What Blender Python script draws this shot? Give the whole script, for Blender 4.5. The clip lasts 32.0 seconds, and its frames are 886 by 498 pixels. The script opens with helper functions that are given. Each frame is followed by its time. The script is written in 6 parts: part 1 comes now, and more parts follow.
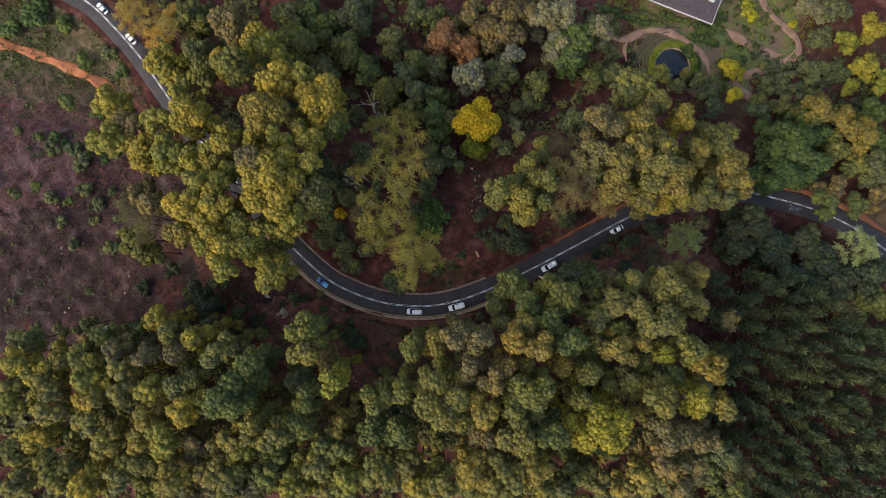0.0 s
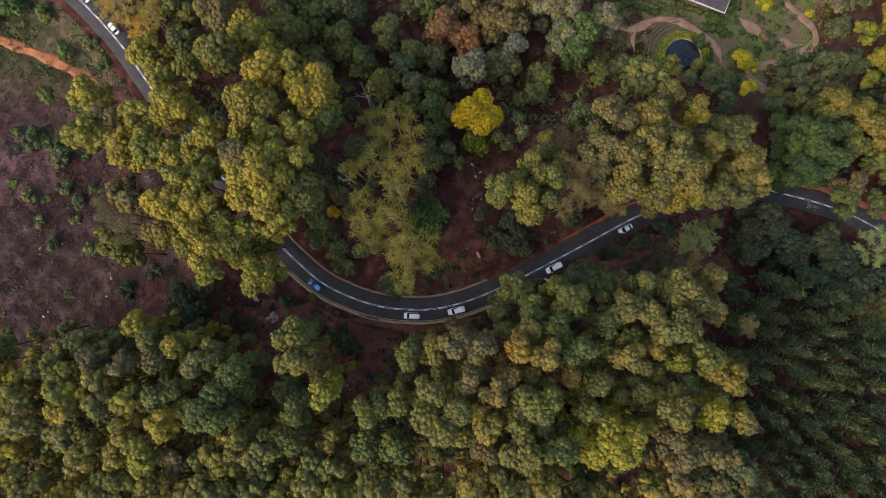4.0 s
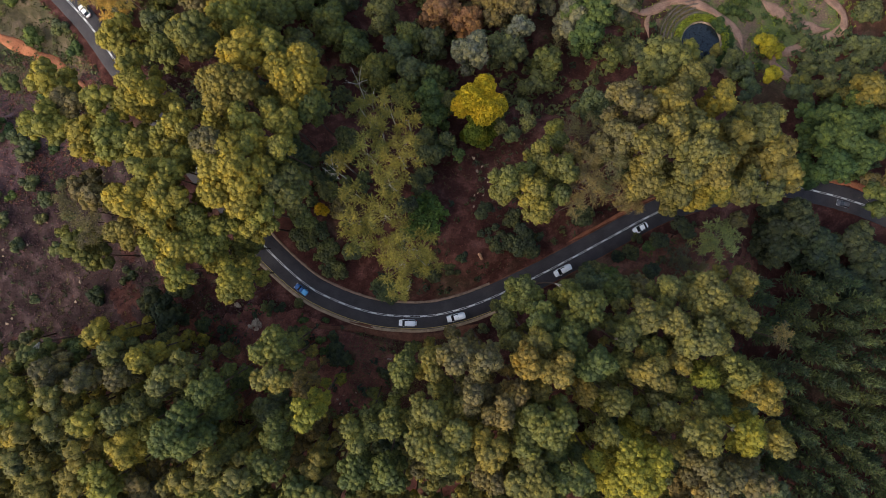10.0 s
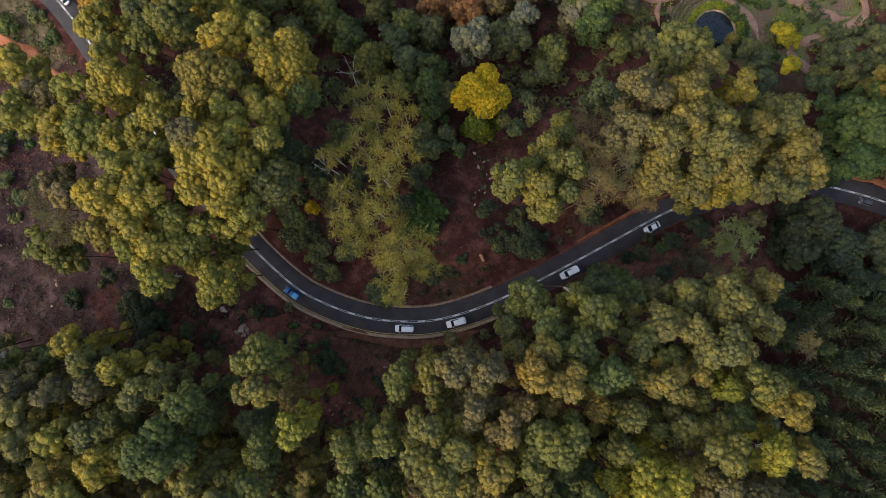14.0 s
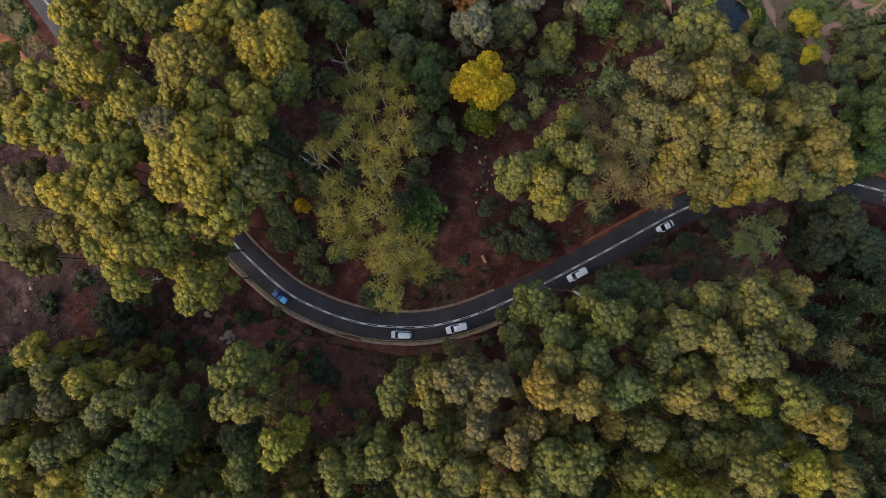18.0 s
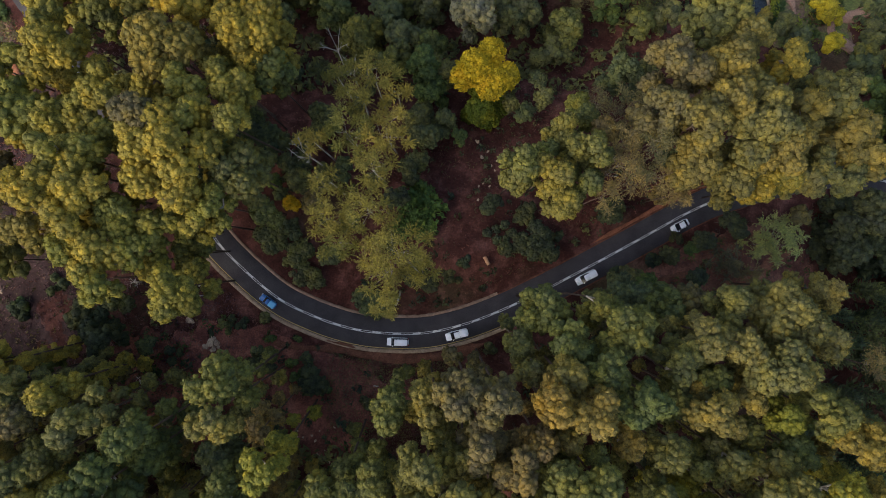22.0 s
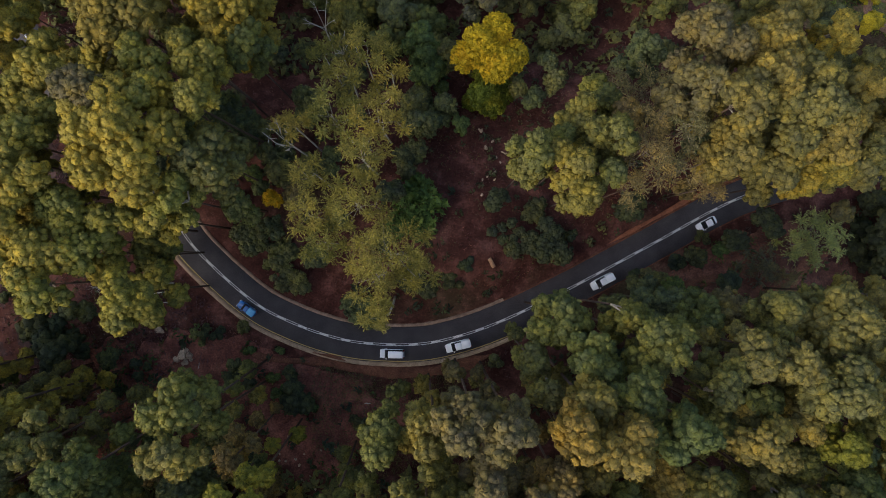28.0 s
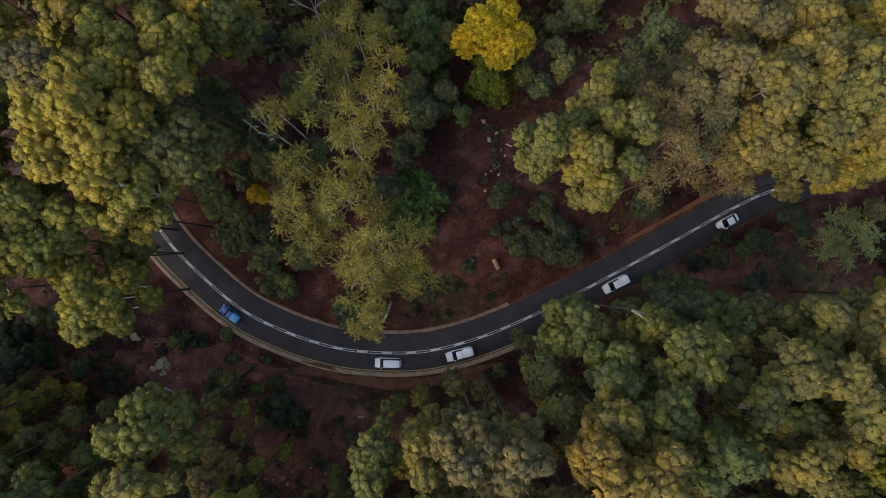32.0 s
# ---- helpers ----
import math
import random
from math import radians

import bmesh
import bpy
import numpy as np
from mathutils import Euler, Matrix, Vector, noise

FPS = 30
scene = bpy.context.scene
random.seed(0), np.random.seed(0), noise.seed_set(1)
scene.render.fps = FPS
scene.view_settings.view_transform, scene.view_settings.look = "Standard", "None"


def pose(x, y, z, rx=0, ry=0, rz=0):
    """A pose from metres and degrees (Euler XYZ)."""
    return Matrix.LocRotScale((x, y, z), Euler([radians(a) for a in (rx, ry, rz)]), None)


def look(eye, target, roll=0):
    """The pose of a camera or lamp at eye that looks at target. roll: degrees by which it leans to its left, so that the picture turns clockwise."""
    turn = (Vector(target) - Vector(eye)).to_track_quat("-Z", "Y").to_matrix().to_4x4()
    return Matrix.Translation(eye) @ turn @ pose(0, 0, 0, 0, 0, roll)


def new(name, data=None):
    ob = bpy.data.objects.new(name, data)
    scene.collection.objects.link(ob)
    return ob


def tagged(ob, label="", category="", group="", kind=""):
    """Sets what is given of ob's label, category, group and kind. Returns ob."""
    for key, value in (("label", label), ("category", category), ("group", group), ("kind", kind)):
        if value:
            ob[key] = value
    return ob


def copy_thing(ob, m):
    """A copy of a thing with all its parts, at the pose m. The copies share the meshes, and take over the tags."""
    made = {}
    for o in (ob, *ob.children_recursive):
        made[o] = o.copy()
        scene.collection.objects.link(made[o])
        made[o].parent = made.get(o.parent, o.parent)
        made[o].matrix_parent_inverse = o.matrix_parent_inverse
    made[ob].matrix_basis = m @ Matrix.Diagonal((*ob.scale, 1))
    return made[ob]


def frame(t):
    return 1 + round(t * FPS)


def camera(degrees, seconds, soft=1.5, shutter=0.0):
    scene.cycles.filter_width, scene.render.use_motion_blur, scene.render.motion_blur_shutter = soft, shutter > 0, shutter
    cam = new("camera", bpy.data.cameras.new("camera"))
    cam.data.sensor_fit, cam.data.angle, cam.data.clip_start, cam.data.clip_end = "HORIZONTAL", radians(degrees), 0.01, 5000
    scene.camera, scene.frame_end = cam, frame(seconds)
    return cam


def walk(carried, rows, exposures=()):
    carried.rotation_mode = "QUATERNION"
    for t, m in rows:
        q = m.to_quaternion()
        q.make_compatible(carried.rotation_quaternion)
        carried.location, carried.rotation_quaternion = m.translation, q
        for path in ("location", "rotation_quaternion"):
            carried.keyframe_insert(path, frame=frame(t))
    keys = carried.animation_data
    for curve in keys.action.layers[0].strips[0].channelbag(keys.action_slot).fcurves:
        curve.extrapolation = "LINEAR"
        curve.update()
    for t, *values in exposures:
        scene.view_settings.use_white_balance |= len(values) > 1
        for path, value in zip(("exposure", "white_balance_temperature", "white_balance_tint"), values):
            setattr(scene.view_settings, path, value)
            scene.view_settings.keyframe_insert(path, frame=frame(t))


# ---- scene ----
cam = camera(72, 32.0, 0.9)
PATH = [
    (0.0, pose(0.000, 0.000, 195.098, 0.063, -0.059, -0.000)),
    (4.0, pose(0.163, 0.296, 184.650, 0.021, -0.106, -0.024)),
    (8.0, pose(0.276, 0.516, 174.288, 0.011, -0.165, -0.048)),
    (12.0, pose(0.340, 0.658, 164.027, 0.032, -0.236, -0.073)),
    (16.0, pose(0.354, 0.724, 153.882, 0.085, -0.319, -0.097)),
    (20.0, pose(0.319, 0.712, 143.867, 0.170, -0.415, -0.122)),
    (24.0, pose(0.235, 0.623, 133.997, 0.287, -0.522, -0.148)),
    (28.0, pose(0.101, 0.458, 124.287, 0.435, -0.642, -0.175)),
    (32.0, pose(-0.082, 0.215, 114.751, 0.614, -0.775, -0.202)),
]
walk(cam, PATH, ((0.0, 0.24), (16.0, 0.24), (24.0, 0.20), (32.0, 0.13)))

# ---- world and light: dim, soft evening daylight ----
world = bpy.data.worlds.new("world")
scene.world = world
world.use_nodes = True
wn = world.node_tree.nodes
sky = wn.new("ShaderNodeTexSky")
sky.sky_type, sky.sun_disc = "NISHITA", False
sky.sun_elevation, sky.sun_rotation = radians(38), radians(235)
sky.dust_density, sky.ozone_density = 4.0, 1.0
world.node_tree.links.new(sky.outputs[0], wn["Background"].inputs[0])
wn["Background"].inputs[1].default_value = 0.285
sun_data = bpy.data.lights.new("sun", "SUN")
sun_data.energy, sun_data.angle, sun_data.color = 0.54, radians(20), (1.0, 0.79, 0.52)
sun = new("sun", sun_data)
sun.matrix_world = look((-110, -77, 110), (0, 0, 0))

rng = np.random.default_rng(11)


# ---- materials ----
def ramp(nodes, links, fac, stops):
    r = nodes.new("ShaderNodeValToRGB")
    while len(r.color_ramp.elements) < len(stops):
        r.color_ramp.elements.new(0.5)
    for e, (p, c) in zip(r.color_ramp.elements, stops):
        e.position, e.color = p, (*c, 1)
    links.new(fac, r.inputs[0])
    return r.outputs[0]


def base_mat(name, rough=0.8, spec=0.2):
    m = bpy.data.materials.new(name)
    m.use_nodes = True
    n, l = m.node_tree.nodes, m.node_tree.links
    b = n["Principled BSDF"]
    b.inputs["Roughness"].default_value = rough
    b.inputs["Specular IOR Level"].default_value = spec
    return m, n, l, b


def noise_tex(n, l, scale, detail=4.0, rough=0.55, world_space=True):
    t = n.new("ShaderNodeTexNoise")
    t.inputs["Scale"].default_value, t.inputs["Detail"].default_value, t.inputs["Roughness"].default_value = scale, detail, rough
    if world_space:
        g = n.new("ShaderNodeNewGeometry")
        l.new(g.outputs["Position"], t.inputs["Vector"])
    else:
        c = n.new("ShaderNodeTexCoord")
        l.new(c.outputs["Object"], t.inputs["Vector"])
    return t.outputs["Fac"]


def mix(n, l, fac, a, b, mode="MIX"):
    x = n.new("ShaderNodeMix")
    x.data_type, x.blend_type = "RGBA", mode
    for sock, v in ((x.inputs[0], fac), (x.inputs[6], a), (x.inputs[7], b)):
        if isinstance(v, bpy.types.NodeSocket):
            l.new(v, sock)
        else:
            sock.default_value = v if isinstance(v, (int, float)) else (*v, 1)
    return x.outputs[2]


def bump(n, l, b, height, strength, dist):
    k = n.new("ShaderNodeBump")
    k.inputs["Strength"].default_value, k.inputs["Distance"].default_value = strength, dist
    l.new(height, k.inputs["Height"])
    l.new(k.outputs[0], b.inputs["Normal"])


def surface(name, stops, scale, rough=0.85, spec=0.2, fine=None, relief=0.4, dist=0.05, metal=0.0, local=False):
    """Plain mottled surface: coarse noise through a ramp, fine noise on top, bump."""
    m, n, l, b = base_mat(name, rough, spec)
    b.inputs["Metallic"].default_value = metal
    c = ramp(n, l, noise_tex(n, l, scale, 5, 0.6, not local), stops)
    f = noise_tex(n, l, fine or scale * 9, 3, 0.6, not local)
    if not local:
        c = mix(n, l, 0.75, c, ramp(n, l, f, [(0.32, (0.42, 0.42, 0.42)), (0.52, (0.95, 0.95, 0.95)), (0.68, (1.5, 1.48, 1.45))]), "MULTIPLY")
    l.new(c, b.inputs["Base Color"])
    if relief:
        bump(n, l, b, f, relief, dist)
    return m


def leaf_mat(name, dark, mid, light, patch=0.35):
    """Foliage: patches inside the crown, single leaves and whole trees differ in tone."""
    m, n, l, b = base_mat(name, 0.7, 0.07)
    dark, mid, light = ((u[0] * 0.94, u[1] * 0.85, u[2] * w) for u, w in ((dark, 1.65), (mid, 1.2), (light, 0.86)))
    dark = tuple(0.6 * u + 0.4 * v for u, v in zip(dark, mid))
    light = tuple(0.6 * u + 0.4 * v for u, v in zip(light, mid))
    big = noise_tex(n, l, patch, 3, 0.6)
    c = ramp(n, l, big, [(0.33, dark), (0.5, mid), (0.66, light)])
    g = n.new("ShaderNodeNewGeometry")
    leaf = ramp(n, l, g.outputs["Random Per Island"], [(0.0, (0.55, 0.6, 0.62)), (0.5, (1, 1, 1)), (1.0, (1.26, 1.2, 0.9))])
    c = mix(n, l, 0.85, c, leaf, "MULTIPLY")
    o = n.new("ShaderNodeObjectInfo")
    tone = ramp(n, l, o.outputs["Random"], [(0.0, (0.75, 0.85, 0.9)), (0.5, (1, 1, 1)), (1.0, (1.22, 1.08, 0.9))])
    c = mix(n, l, 1.0, c, tone, "MULTIPLY")
    grain = noise_tex(n, l, 3.6, 4, 0.8)
    c = mix(n, l, 0.9, c, ramp(n, l, grain, [(0.36, (0.56, 0.6, 0.66)), (0.5, (1.25, 1.25, 1.18)), (0.64, (1.7, 1.66, 1.15))]), "MULTIPLY")
    bump(n, l, b, grain, 0.8, 0.3)
    l.new(c, b.inputs["Base Color"])
    tr = n.new("ShaderNodeBsdfTranslucent")
    l.new(c, tr.inputs["Color"])
    ms = n.new("ShaderNodeMixShader")
    ms.inputs[0].default_value = 0.16
    l.new(b.outputs[0], ms.inputs[1])
    l.new(tr.outputs[0], ms.inputs[2])
    l.new(ms.outputs[0], n["Material Output"].inputs[0])
    return m


# name: leaf material, bark, puff size factor, openness, label words, category name
L_OLIVE = leaf_mat("leaf_olive", (0.118, 0.133, 0.028), (0.209, 0.203, 0.036), (0.327, 0.271, 0.041))
L_YELLOW = leaf_mat("leaf_yellowgreen", (0.088, 0.103, 0.029), (0.154, 0.150, 0.035), (0.233, 0.200, 0.041))
L_GREENOLIVE = leaf_mat("leaf_greenolive", (0.084, 0.097, 0.031), (0.145, 0.148, 0.040), (0.225, 0.200, 0.047))
L_LIME = leaf_mat("leaf_lime", (0.12, 0.145, 0.022), (0.19, 0.197, 0.027), (0.28, 0.26, 0.033))
L_BLUE = leaf_mat("leaf_bluegreen", (0.068, 0.092, 0.028), (0.109, 0.132, 0.034), (0.163, 0.167, 0.041))
L_BROWN = leaf_mat("leaf_brownolive", (0.084, 0.080, 0.032), (0.136, 0.124, 0.044), (0.211, 0.170, 0.049))
L_AMBER = leaf_mat("leaf_amber", (0.101, 0.099, 0.028), (0.164, 0.146, 0.035), (0.248, 0.189, 0.040))
L_DARK = leaf_mat("leaf_darkgreen", (0.066, 0.083, 0.032), (0.10, 0.122, 0.044), (0.155, 0.172, 0.058))
L_OPEN = leaf_mat("leaf_openolive", (0.072, 0.09, 0.026), (0.128, 0.14, 0.034), (0.215, 0.205, 0.042))
L_DEEP = leaf_mat("leaf_deepgreen", (0.04, 0.054, 0.026), (0.056, 0.075, 0.033), (0.09, 0.108, 0.045))
L_SILVER = leaf_mat("leaf_silver", (0.09, 0.11, 0.058), (0.145, 0.16, 0.08), (0.22, 0.225, 0.115))
L_MID = leaf_mat("leaf_midgreen", (0.046, 0.08, 0.024), (0.075, 0.118, 0.032), (0.125, 0.165, 0.045))
L_FERN = leaf_mat("leaf_fern", (0.06, 0.115, 0.028), (0.095, 0.165, 0.038), (0.15, 0.235, 0.06))
L_WISPY = leaf_mat("leaf_wispy", (0.138, 0.150, 0.032), (0.275, 0.270, 0.055), (0.42, 0.38, 0.09))
L_GOLD = leaf_mat("leaf_gold", (0.24, 0.24, 0.02), (0.45, 0.37, 0.02), (0.62, 0.41, 0.03), 0.22)
L_GOLDGREEN = leaf_mat("leaf_goldgreen", (0.07, 0.12, 0.015), (0.135, 0.175, 0.02), (0.26, 0.26, 0.025), 0.25)
L_WATTLE = leaf_mat("leaf_wattle", (0.17, 0.18, 0.025), (0.33, 0.31, 0.025), (0.48, 0.42, 0.03))
L_GOLDWISP = leaf_mat("leaf_goldwisp", (0.26, 0.21, 0.05), (0.45, 0.36, 0.08), (0.62, 0.52, 0.18))
L_FRESH = leaf_mat("leaf_fresh", (0.20, 0.26, 0.08), (0.33, 0.42, 0.13), (0.46, 0.54, 0.19))
L_RUST = leaf_mat("leaf_rust", (0.13, 0.08, 0.035), (0.22, 0.13, 0.05), (0.30, 0.18, 0.06))
L_PINE = leaf_mat("needle_pine", (0.05, 0.078, 0.036), (0.09, 0.13, 0.052), (0.165, 0.205, 0.075), 0.25)
L_GRASS = leaf_mat("leaf_grass", (0.06, 0.075, 0.03), (0.10, 0.11, 0.04), (0.16, 0.15, 0.06), 0.15)
L_HEDGE = leaf_mat("leaf_hedge", (0.10, 0.15, 0.02), (0.20, 0.26, 0.03), (0.32, 0.36, 0.04), 0.5)
L_STALK = leaf_mat("dry_stalk", (0.07, 0.041, 0.034), (0.125, 0.076, 0.064), (0.25, 0.175, 0.15), 0.3)
L_TWIG = leaf_mat("fallen_twig", (0.04, 0.025, 0.02), (0.07, 0.045, 0.035), (0.16, 0.11, 0.09), 0.5)
L_REDGRASS = leaf_mat("leaf_redgrass", (0.11, 0.052, 0.04), (0.20, 0.098, 0.075), (0.33, 0.185, 0.145), 0.3)
L_DRY = leaf_mat("leaf_dry", (0.065, 0.042, 0.032), (0.11, 0.072, 0.054), (0.17, 0.12, 0.09), 0.3)
L_SPARSE = leaf_mat("leaf_sparse", (0.13, 0.13, 0.055), (0.215, 0.205, 0.078), (0.335, 0.305, 0.12), 0.3)

BARK = surface("bark_pale", [(0.3, (0.22, 0.18, 0.14)), (0.7, (0.45, 0.40, 0.33))], 1.2, 0.9)
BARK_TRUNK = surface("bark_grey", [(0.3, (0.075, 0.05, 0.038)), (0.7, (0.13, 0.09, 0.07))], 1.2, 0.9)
BARK_WHITE = surface("bark_bleached", [(0.3, (0.36, 0.33, 0.29)), (0.7, (0.58, 0.54, 0.48))], 1.2, 0.9)
BARK_RED = surface("bark_red", [(0.3, (0.22, 0.10, 0.05)), (0.7, (0.40, 0.19, 0.09))], 1.0, 0.9)
BARK_DARK = surface("bark_dark", [(0.3, (0.07, 0.05, 0.04)), (0.7, (0.15, 0.11, 0.08))], 1.2, 0.95)
ASPHALT = surface("asphalt", [(0.35, (0.036, 0.0325, 0.035)), (0.65, (0.056, 0.051, 0.053))], 0.25, 0.8, 0.3, 14, 0.25, 0.01)
PAINT = surface("road_paint", [(0.3, (0.42, 0.42, 0.42)), (0.6, (0.66, 0.66, 0.64))], 1.5, 0.6, 0.3, 9, 0.1, 0.005)
PAINT_YELLOW = surface("road_paint_yellow", [(0.3, (0.34, 0.24, 0.08)), (0.6, (0.5, 0.36, 0.12))], 1.5, 0.6, 0.3, 9, 0.1, 0.005)
KERB = surface("kerb_concrete", [(0.3, (0.25, 0.175, 0.115)), (0.7, (0.45, 0.33, 0.22))], 0.8, 0.9, 0.2, 8, 0.3, 0.02)
KERB_DULL = surface("kerb_dirty", [(0.3, (0.18, 0.12, 0.085)), (0.7, (0.32, 0.22, 0.16))], 0.8, 0.9, 0.2, 8, 0.3, 0.02)
REDDIRT = surface("red_dirt", [(0.3, (0.085, 0.037, 0.024)), (0.7, (0.18, 0.08, 0.048))], 0.5, 0.95, 0.1, 5, 0.5, 0.05)
ORANGEDIRT = surface("orange_dirt", [(0.3, (0.25, 0.092, 0.045)), (0.7, (0.43, 0.17, 0.085))], 0.4, 0.95, 0.1, 4, 0.5, 0.05)
VERGEDIRT = surface("verge_dirt", [(0.3, (0.15, 0.06, 0.036)), (0.7, (0.30, 0.12, 0.065))], 0.5, 0.95, 0.1, 5, 0.5, 0.05)
BANKDIRT = surface("bank_dirt", [(0.3, (0.14, 0.055, 0.032)), (0.7, (0.30, 0.13, 0.075))], 0.4, 0.95, 0.1, 4, 0.5, 0.05)
REDEARTH = surface("red_earth", [(0.32, (0.085, 0.033, 0.025)), (0.5, (0.16, 0.062, 0.045)), (0.7, (0.28, 0.12, 0.085))], 0.3, 0.95, 0.1, 3, 0.7, 0.12)
CUTEARTH = surface("cut_earth", [(0.32, (0.07, 0.03, 0.022)), (0.5, (0.145, 0.062, 0.042)), (0.7, (0.27, 0.125, 0.085))], 0.25, 0.95, 0.1, 3, 0.7, 0.12)
PATHDIRT = surface("path_dirt", [(0.3, (0.20, 0.115, 0.08)), (0.7, (0.34, 0.21, 0.15))], 0.4, 0.95, 0.1, 4, 0.5, 0.05)
ROCK = surface("rock", [(0.3, (0.24, 0.17, 0.115)), (0.7, (0.52, 0.40, 0.285))], 0.9, 0.9, 0.2, 6, 0.6, 0.06)
STONE_DARK = surface("terrace_stone", [(0.3, (0.085, 0.07, 0.055)), (0.7, (0.18, 0.15, 0.12))], 0.9, 0.9, 0.2, 6, 0.6, 0.06)
DRYGRASS = surface("dry_grass", [(0.3, (0.045, 0.042, 0.022)), (0.5, (0.085, 0.07, 0.04)), (0.7, (0.15, 0.11, 0.075))], 0.3, 0.95, 0.1, 2.5, 0.7, 0.15)
PINKHEATH = surface("pink_heath", [(0.32, (0.046, 0.027, 0.025)), (0.5, (0.096, 0.054, 0.052)), (0.68, (0.175, 0.108, 0.104))], 0.22, 0.95, 0.1, 2.0, 0.8, 0.2)
WATER = surface("pond_water", [(0.3, (0.012, 0.017, 0.02)), (0.7, (0.022, 0.028, 0.03))], 0.1, 0.06, 0.5, 2, 0.02, 0.01)
WOOD = surface("cut_wood", [(0.3, (0.32, 0.17, 0.09)), (0.7, (0.50, 0.28, 0.16))], 2.0, 0.85)
ROOF = surface("roof_sheet", [(0.3, (0.07, 0.052, 0.052)), (0.7, (0.11, 0.085, 0.085))], 0.5, 0.6, 0.3, 3, 0.2, 0.02)
ROOF_LIGHT = surface("roof_edge", [(0.3, (0.5, 0.46, 0.44)), (0.7, (0.68, 0.64, 0.62))], 0.8, 0.6)
PLASTER = surface("plaster", [(0.3, (0.5, 0.46, 0.4)), (0.7, (0.62, 0.58, 0.52))], 0.8, 0.85)
WHITE = surface("car_white", [(0.3, (0.9, 0.905, 0.91)), (0.7, (0.93, 0.935, 0.94))], 0.6, 0.3, 0.5, 4, 0, 0, 0, True)
BLUE = surface("car_blue", [(0.3, (0.01, 0.09, 0.30)), (0.7, (0.015, 0.12, 0.36))], 0.6, 0.3, 0.5, 4, 0, 0, 0, True)
BLUELIGHT = surface("tarp_blue", [(0.3, (0.10, 0.36, 0.62)), (0.7, (0.16, 0.44, 0.70))], 1.0, 0.6, 0.3, 4, 0.1, 0.02, 0, True)
GREY = surface("car_grey", [(0.3, (0.05, 0.055, 0.065)), (0.7, (0.08, 0.085, 0.095))], 0.6, 0.3, 0.5, 4, 0, 0, 0, True)
GLASS = surface("car_glass", [(0.3, (0.01, 0.012, 0.016)), (0.7, (0.02, 0.022, 0.026))], 0.6, 0.08, 0.6, 4, 0, 0, 0, True)
TYRE = surface("tyre_rubber", [(0.3, (0.02, 0.02, 0.02)), (0.7, (0.035, 0.035, 0.035))], 2, 0.85, 0.2, 9, 0, 0, 0, True)
CHROME = surface("rim_metal", [(0.3, (0.4, 0.4, 0.42)), (0.7, (0.55, 0.55, 0.57))], 2, 0.35, 0.5, 9, 0, 0, 0.8, True)
LAMP_W = surface("headlight_glass", [(0.3, (0.6, 0.62, 0.64)), (0.7, (0.72, 0.74, 0.76))], 2, 0.1, 0.5, 9, 0, 0, 0, True)
LAMP_R = surface("tail_light_glass", [(0.3, (0.30, 0.02, 0.02)), (0.7, (0.4, 0.03, 0.03))], 2, 0.2, 0.5, 9, 0, 0, 0, True)


def ground_mat():
    """Red-brown forest floor: leaf litter, bare red earth, thin dry grass."""
    m, n, l, b = base_mat("forest_floor", 0.95, 0.1)
    big = noise_tex(n, l, 0.035, 4, 0.55)
    mid = noise_tex(n, l, 0.22, 5, 0.65)
    fine = noise_tex(n, l, 2.2, 6, 0.75)
    litter = ramp(n, l, mid, [(0.3, (0.036, 0.0135, 0.0115)), (0.5, (0.068, 0.026, 0.020)), (0.7, (0.168, 0.076, 0.060))])
    grass = ramp(n, l, mid, [(0.3, (0.06, 0.06, 0.03)), (0.7, (0.12, 0.115, 0.055))])
    c = mix(n, l, ramp(n, l, big, [(0.56, (0, 0, 0)), (0.7, (0.5, 0.5, 0.5))]), litter, grass)
    c = mix(n, l, 0.8, c, ramp(n, l, fine, [(0.3, (0.35, 0.33, 0.32)), (0.55, (1, 1, 1)), (0.72, (1.9, 1.75, 1.6))]), "MULTIPLY")
    l.new(c, b.inputs["Base Color"])
    bump(n, l, b, fine, 0.8, 0.25)
    return m


GROUND = ground_mat()
HEATH = surface("dry_heath", [(0.32, (0.018, 0.0105, 0.0105)), (0.5, (0.038, 0.022, 0.021)), (0.68, (0.09, 0.058, 0.056))], 0.22, 0.95, 0.1, 2.0, 0.8, 0.2)
LAWN = surface("rough_lawn", [(0.3, (0.065, 0.088, 0.028)), (0.47, (0.115, 0.13, 0.045)), (0.56, (0.14, 0.095, 0.065)), (0.7, (0.20, 0.13, 0.09))], 0.14, 0.95, 0.1, 2.5, 0.6, 0.1)


# ---- mesh helpers ----
def np_mesh(name, verts, faces):
    """A mesh from an (n, 3) array and an (m, 3 or 4) array of corners."""
    me = bpy.data.meshes.new(name)
    v, f = np.asarray(verts, np.float32), np.asarray(faces, np.int32)
    k = f.shape[1]
    me.vertices.add(len(v))
    me.vertices.foreach_set("co", v.ravel())
    me.loops.add(f.size)
    me.loops.foreach_set("vertex_index", f.ravel())
    me.polygons.add(len(f))
    me.polygons.foreach_set("loop_start", np.arange(0, f.size, k, dtype=np.int32))
    me.update(calc_edges=True)
    return me


def part_np(name, verts, faces, material, parent=None, label="", smooth=False):
    me = np_mesh(name, verts, faces)
    me.materials.append(material)
    if smooth:
        me.shade_smooth()
    ob = new(name, me)
    ob.parent = parent
    return tagged(ob, label)


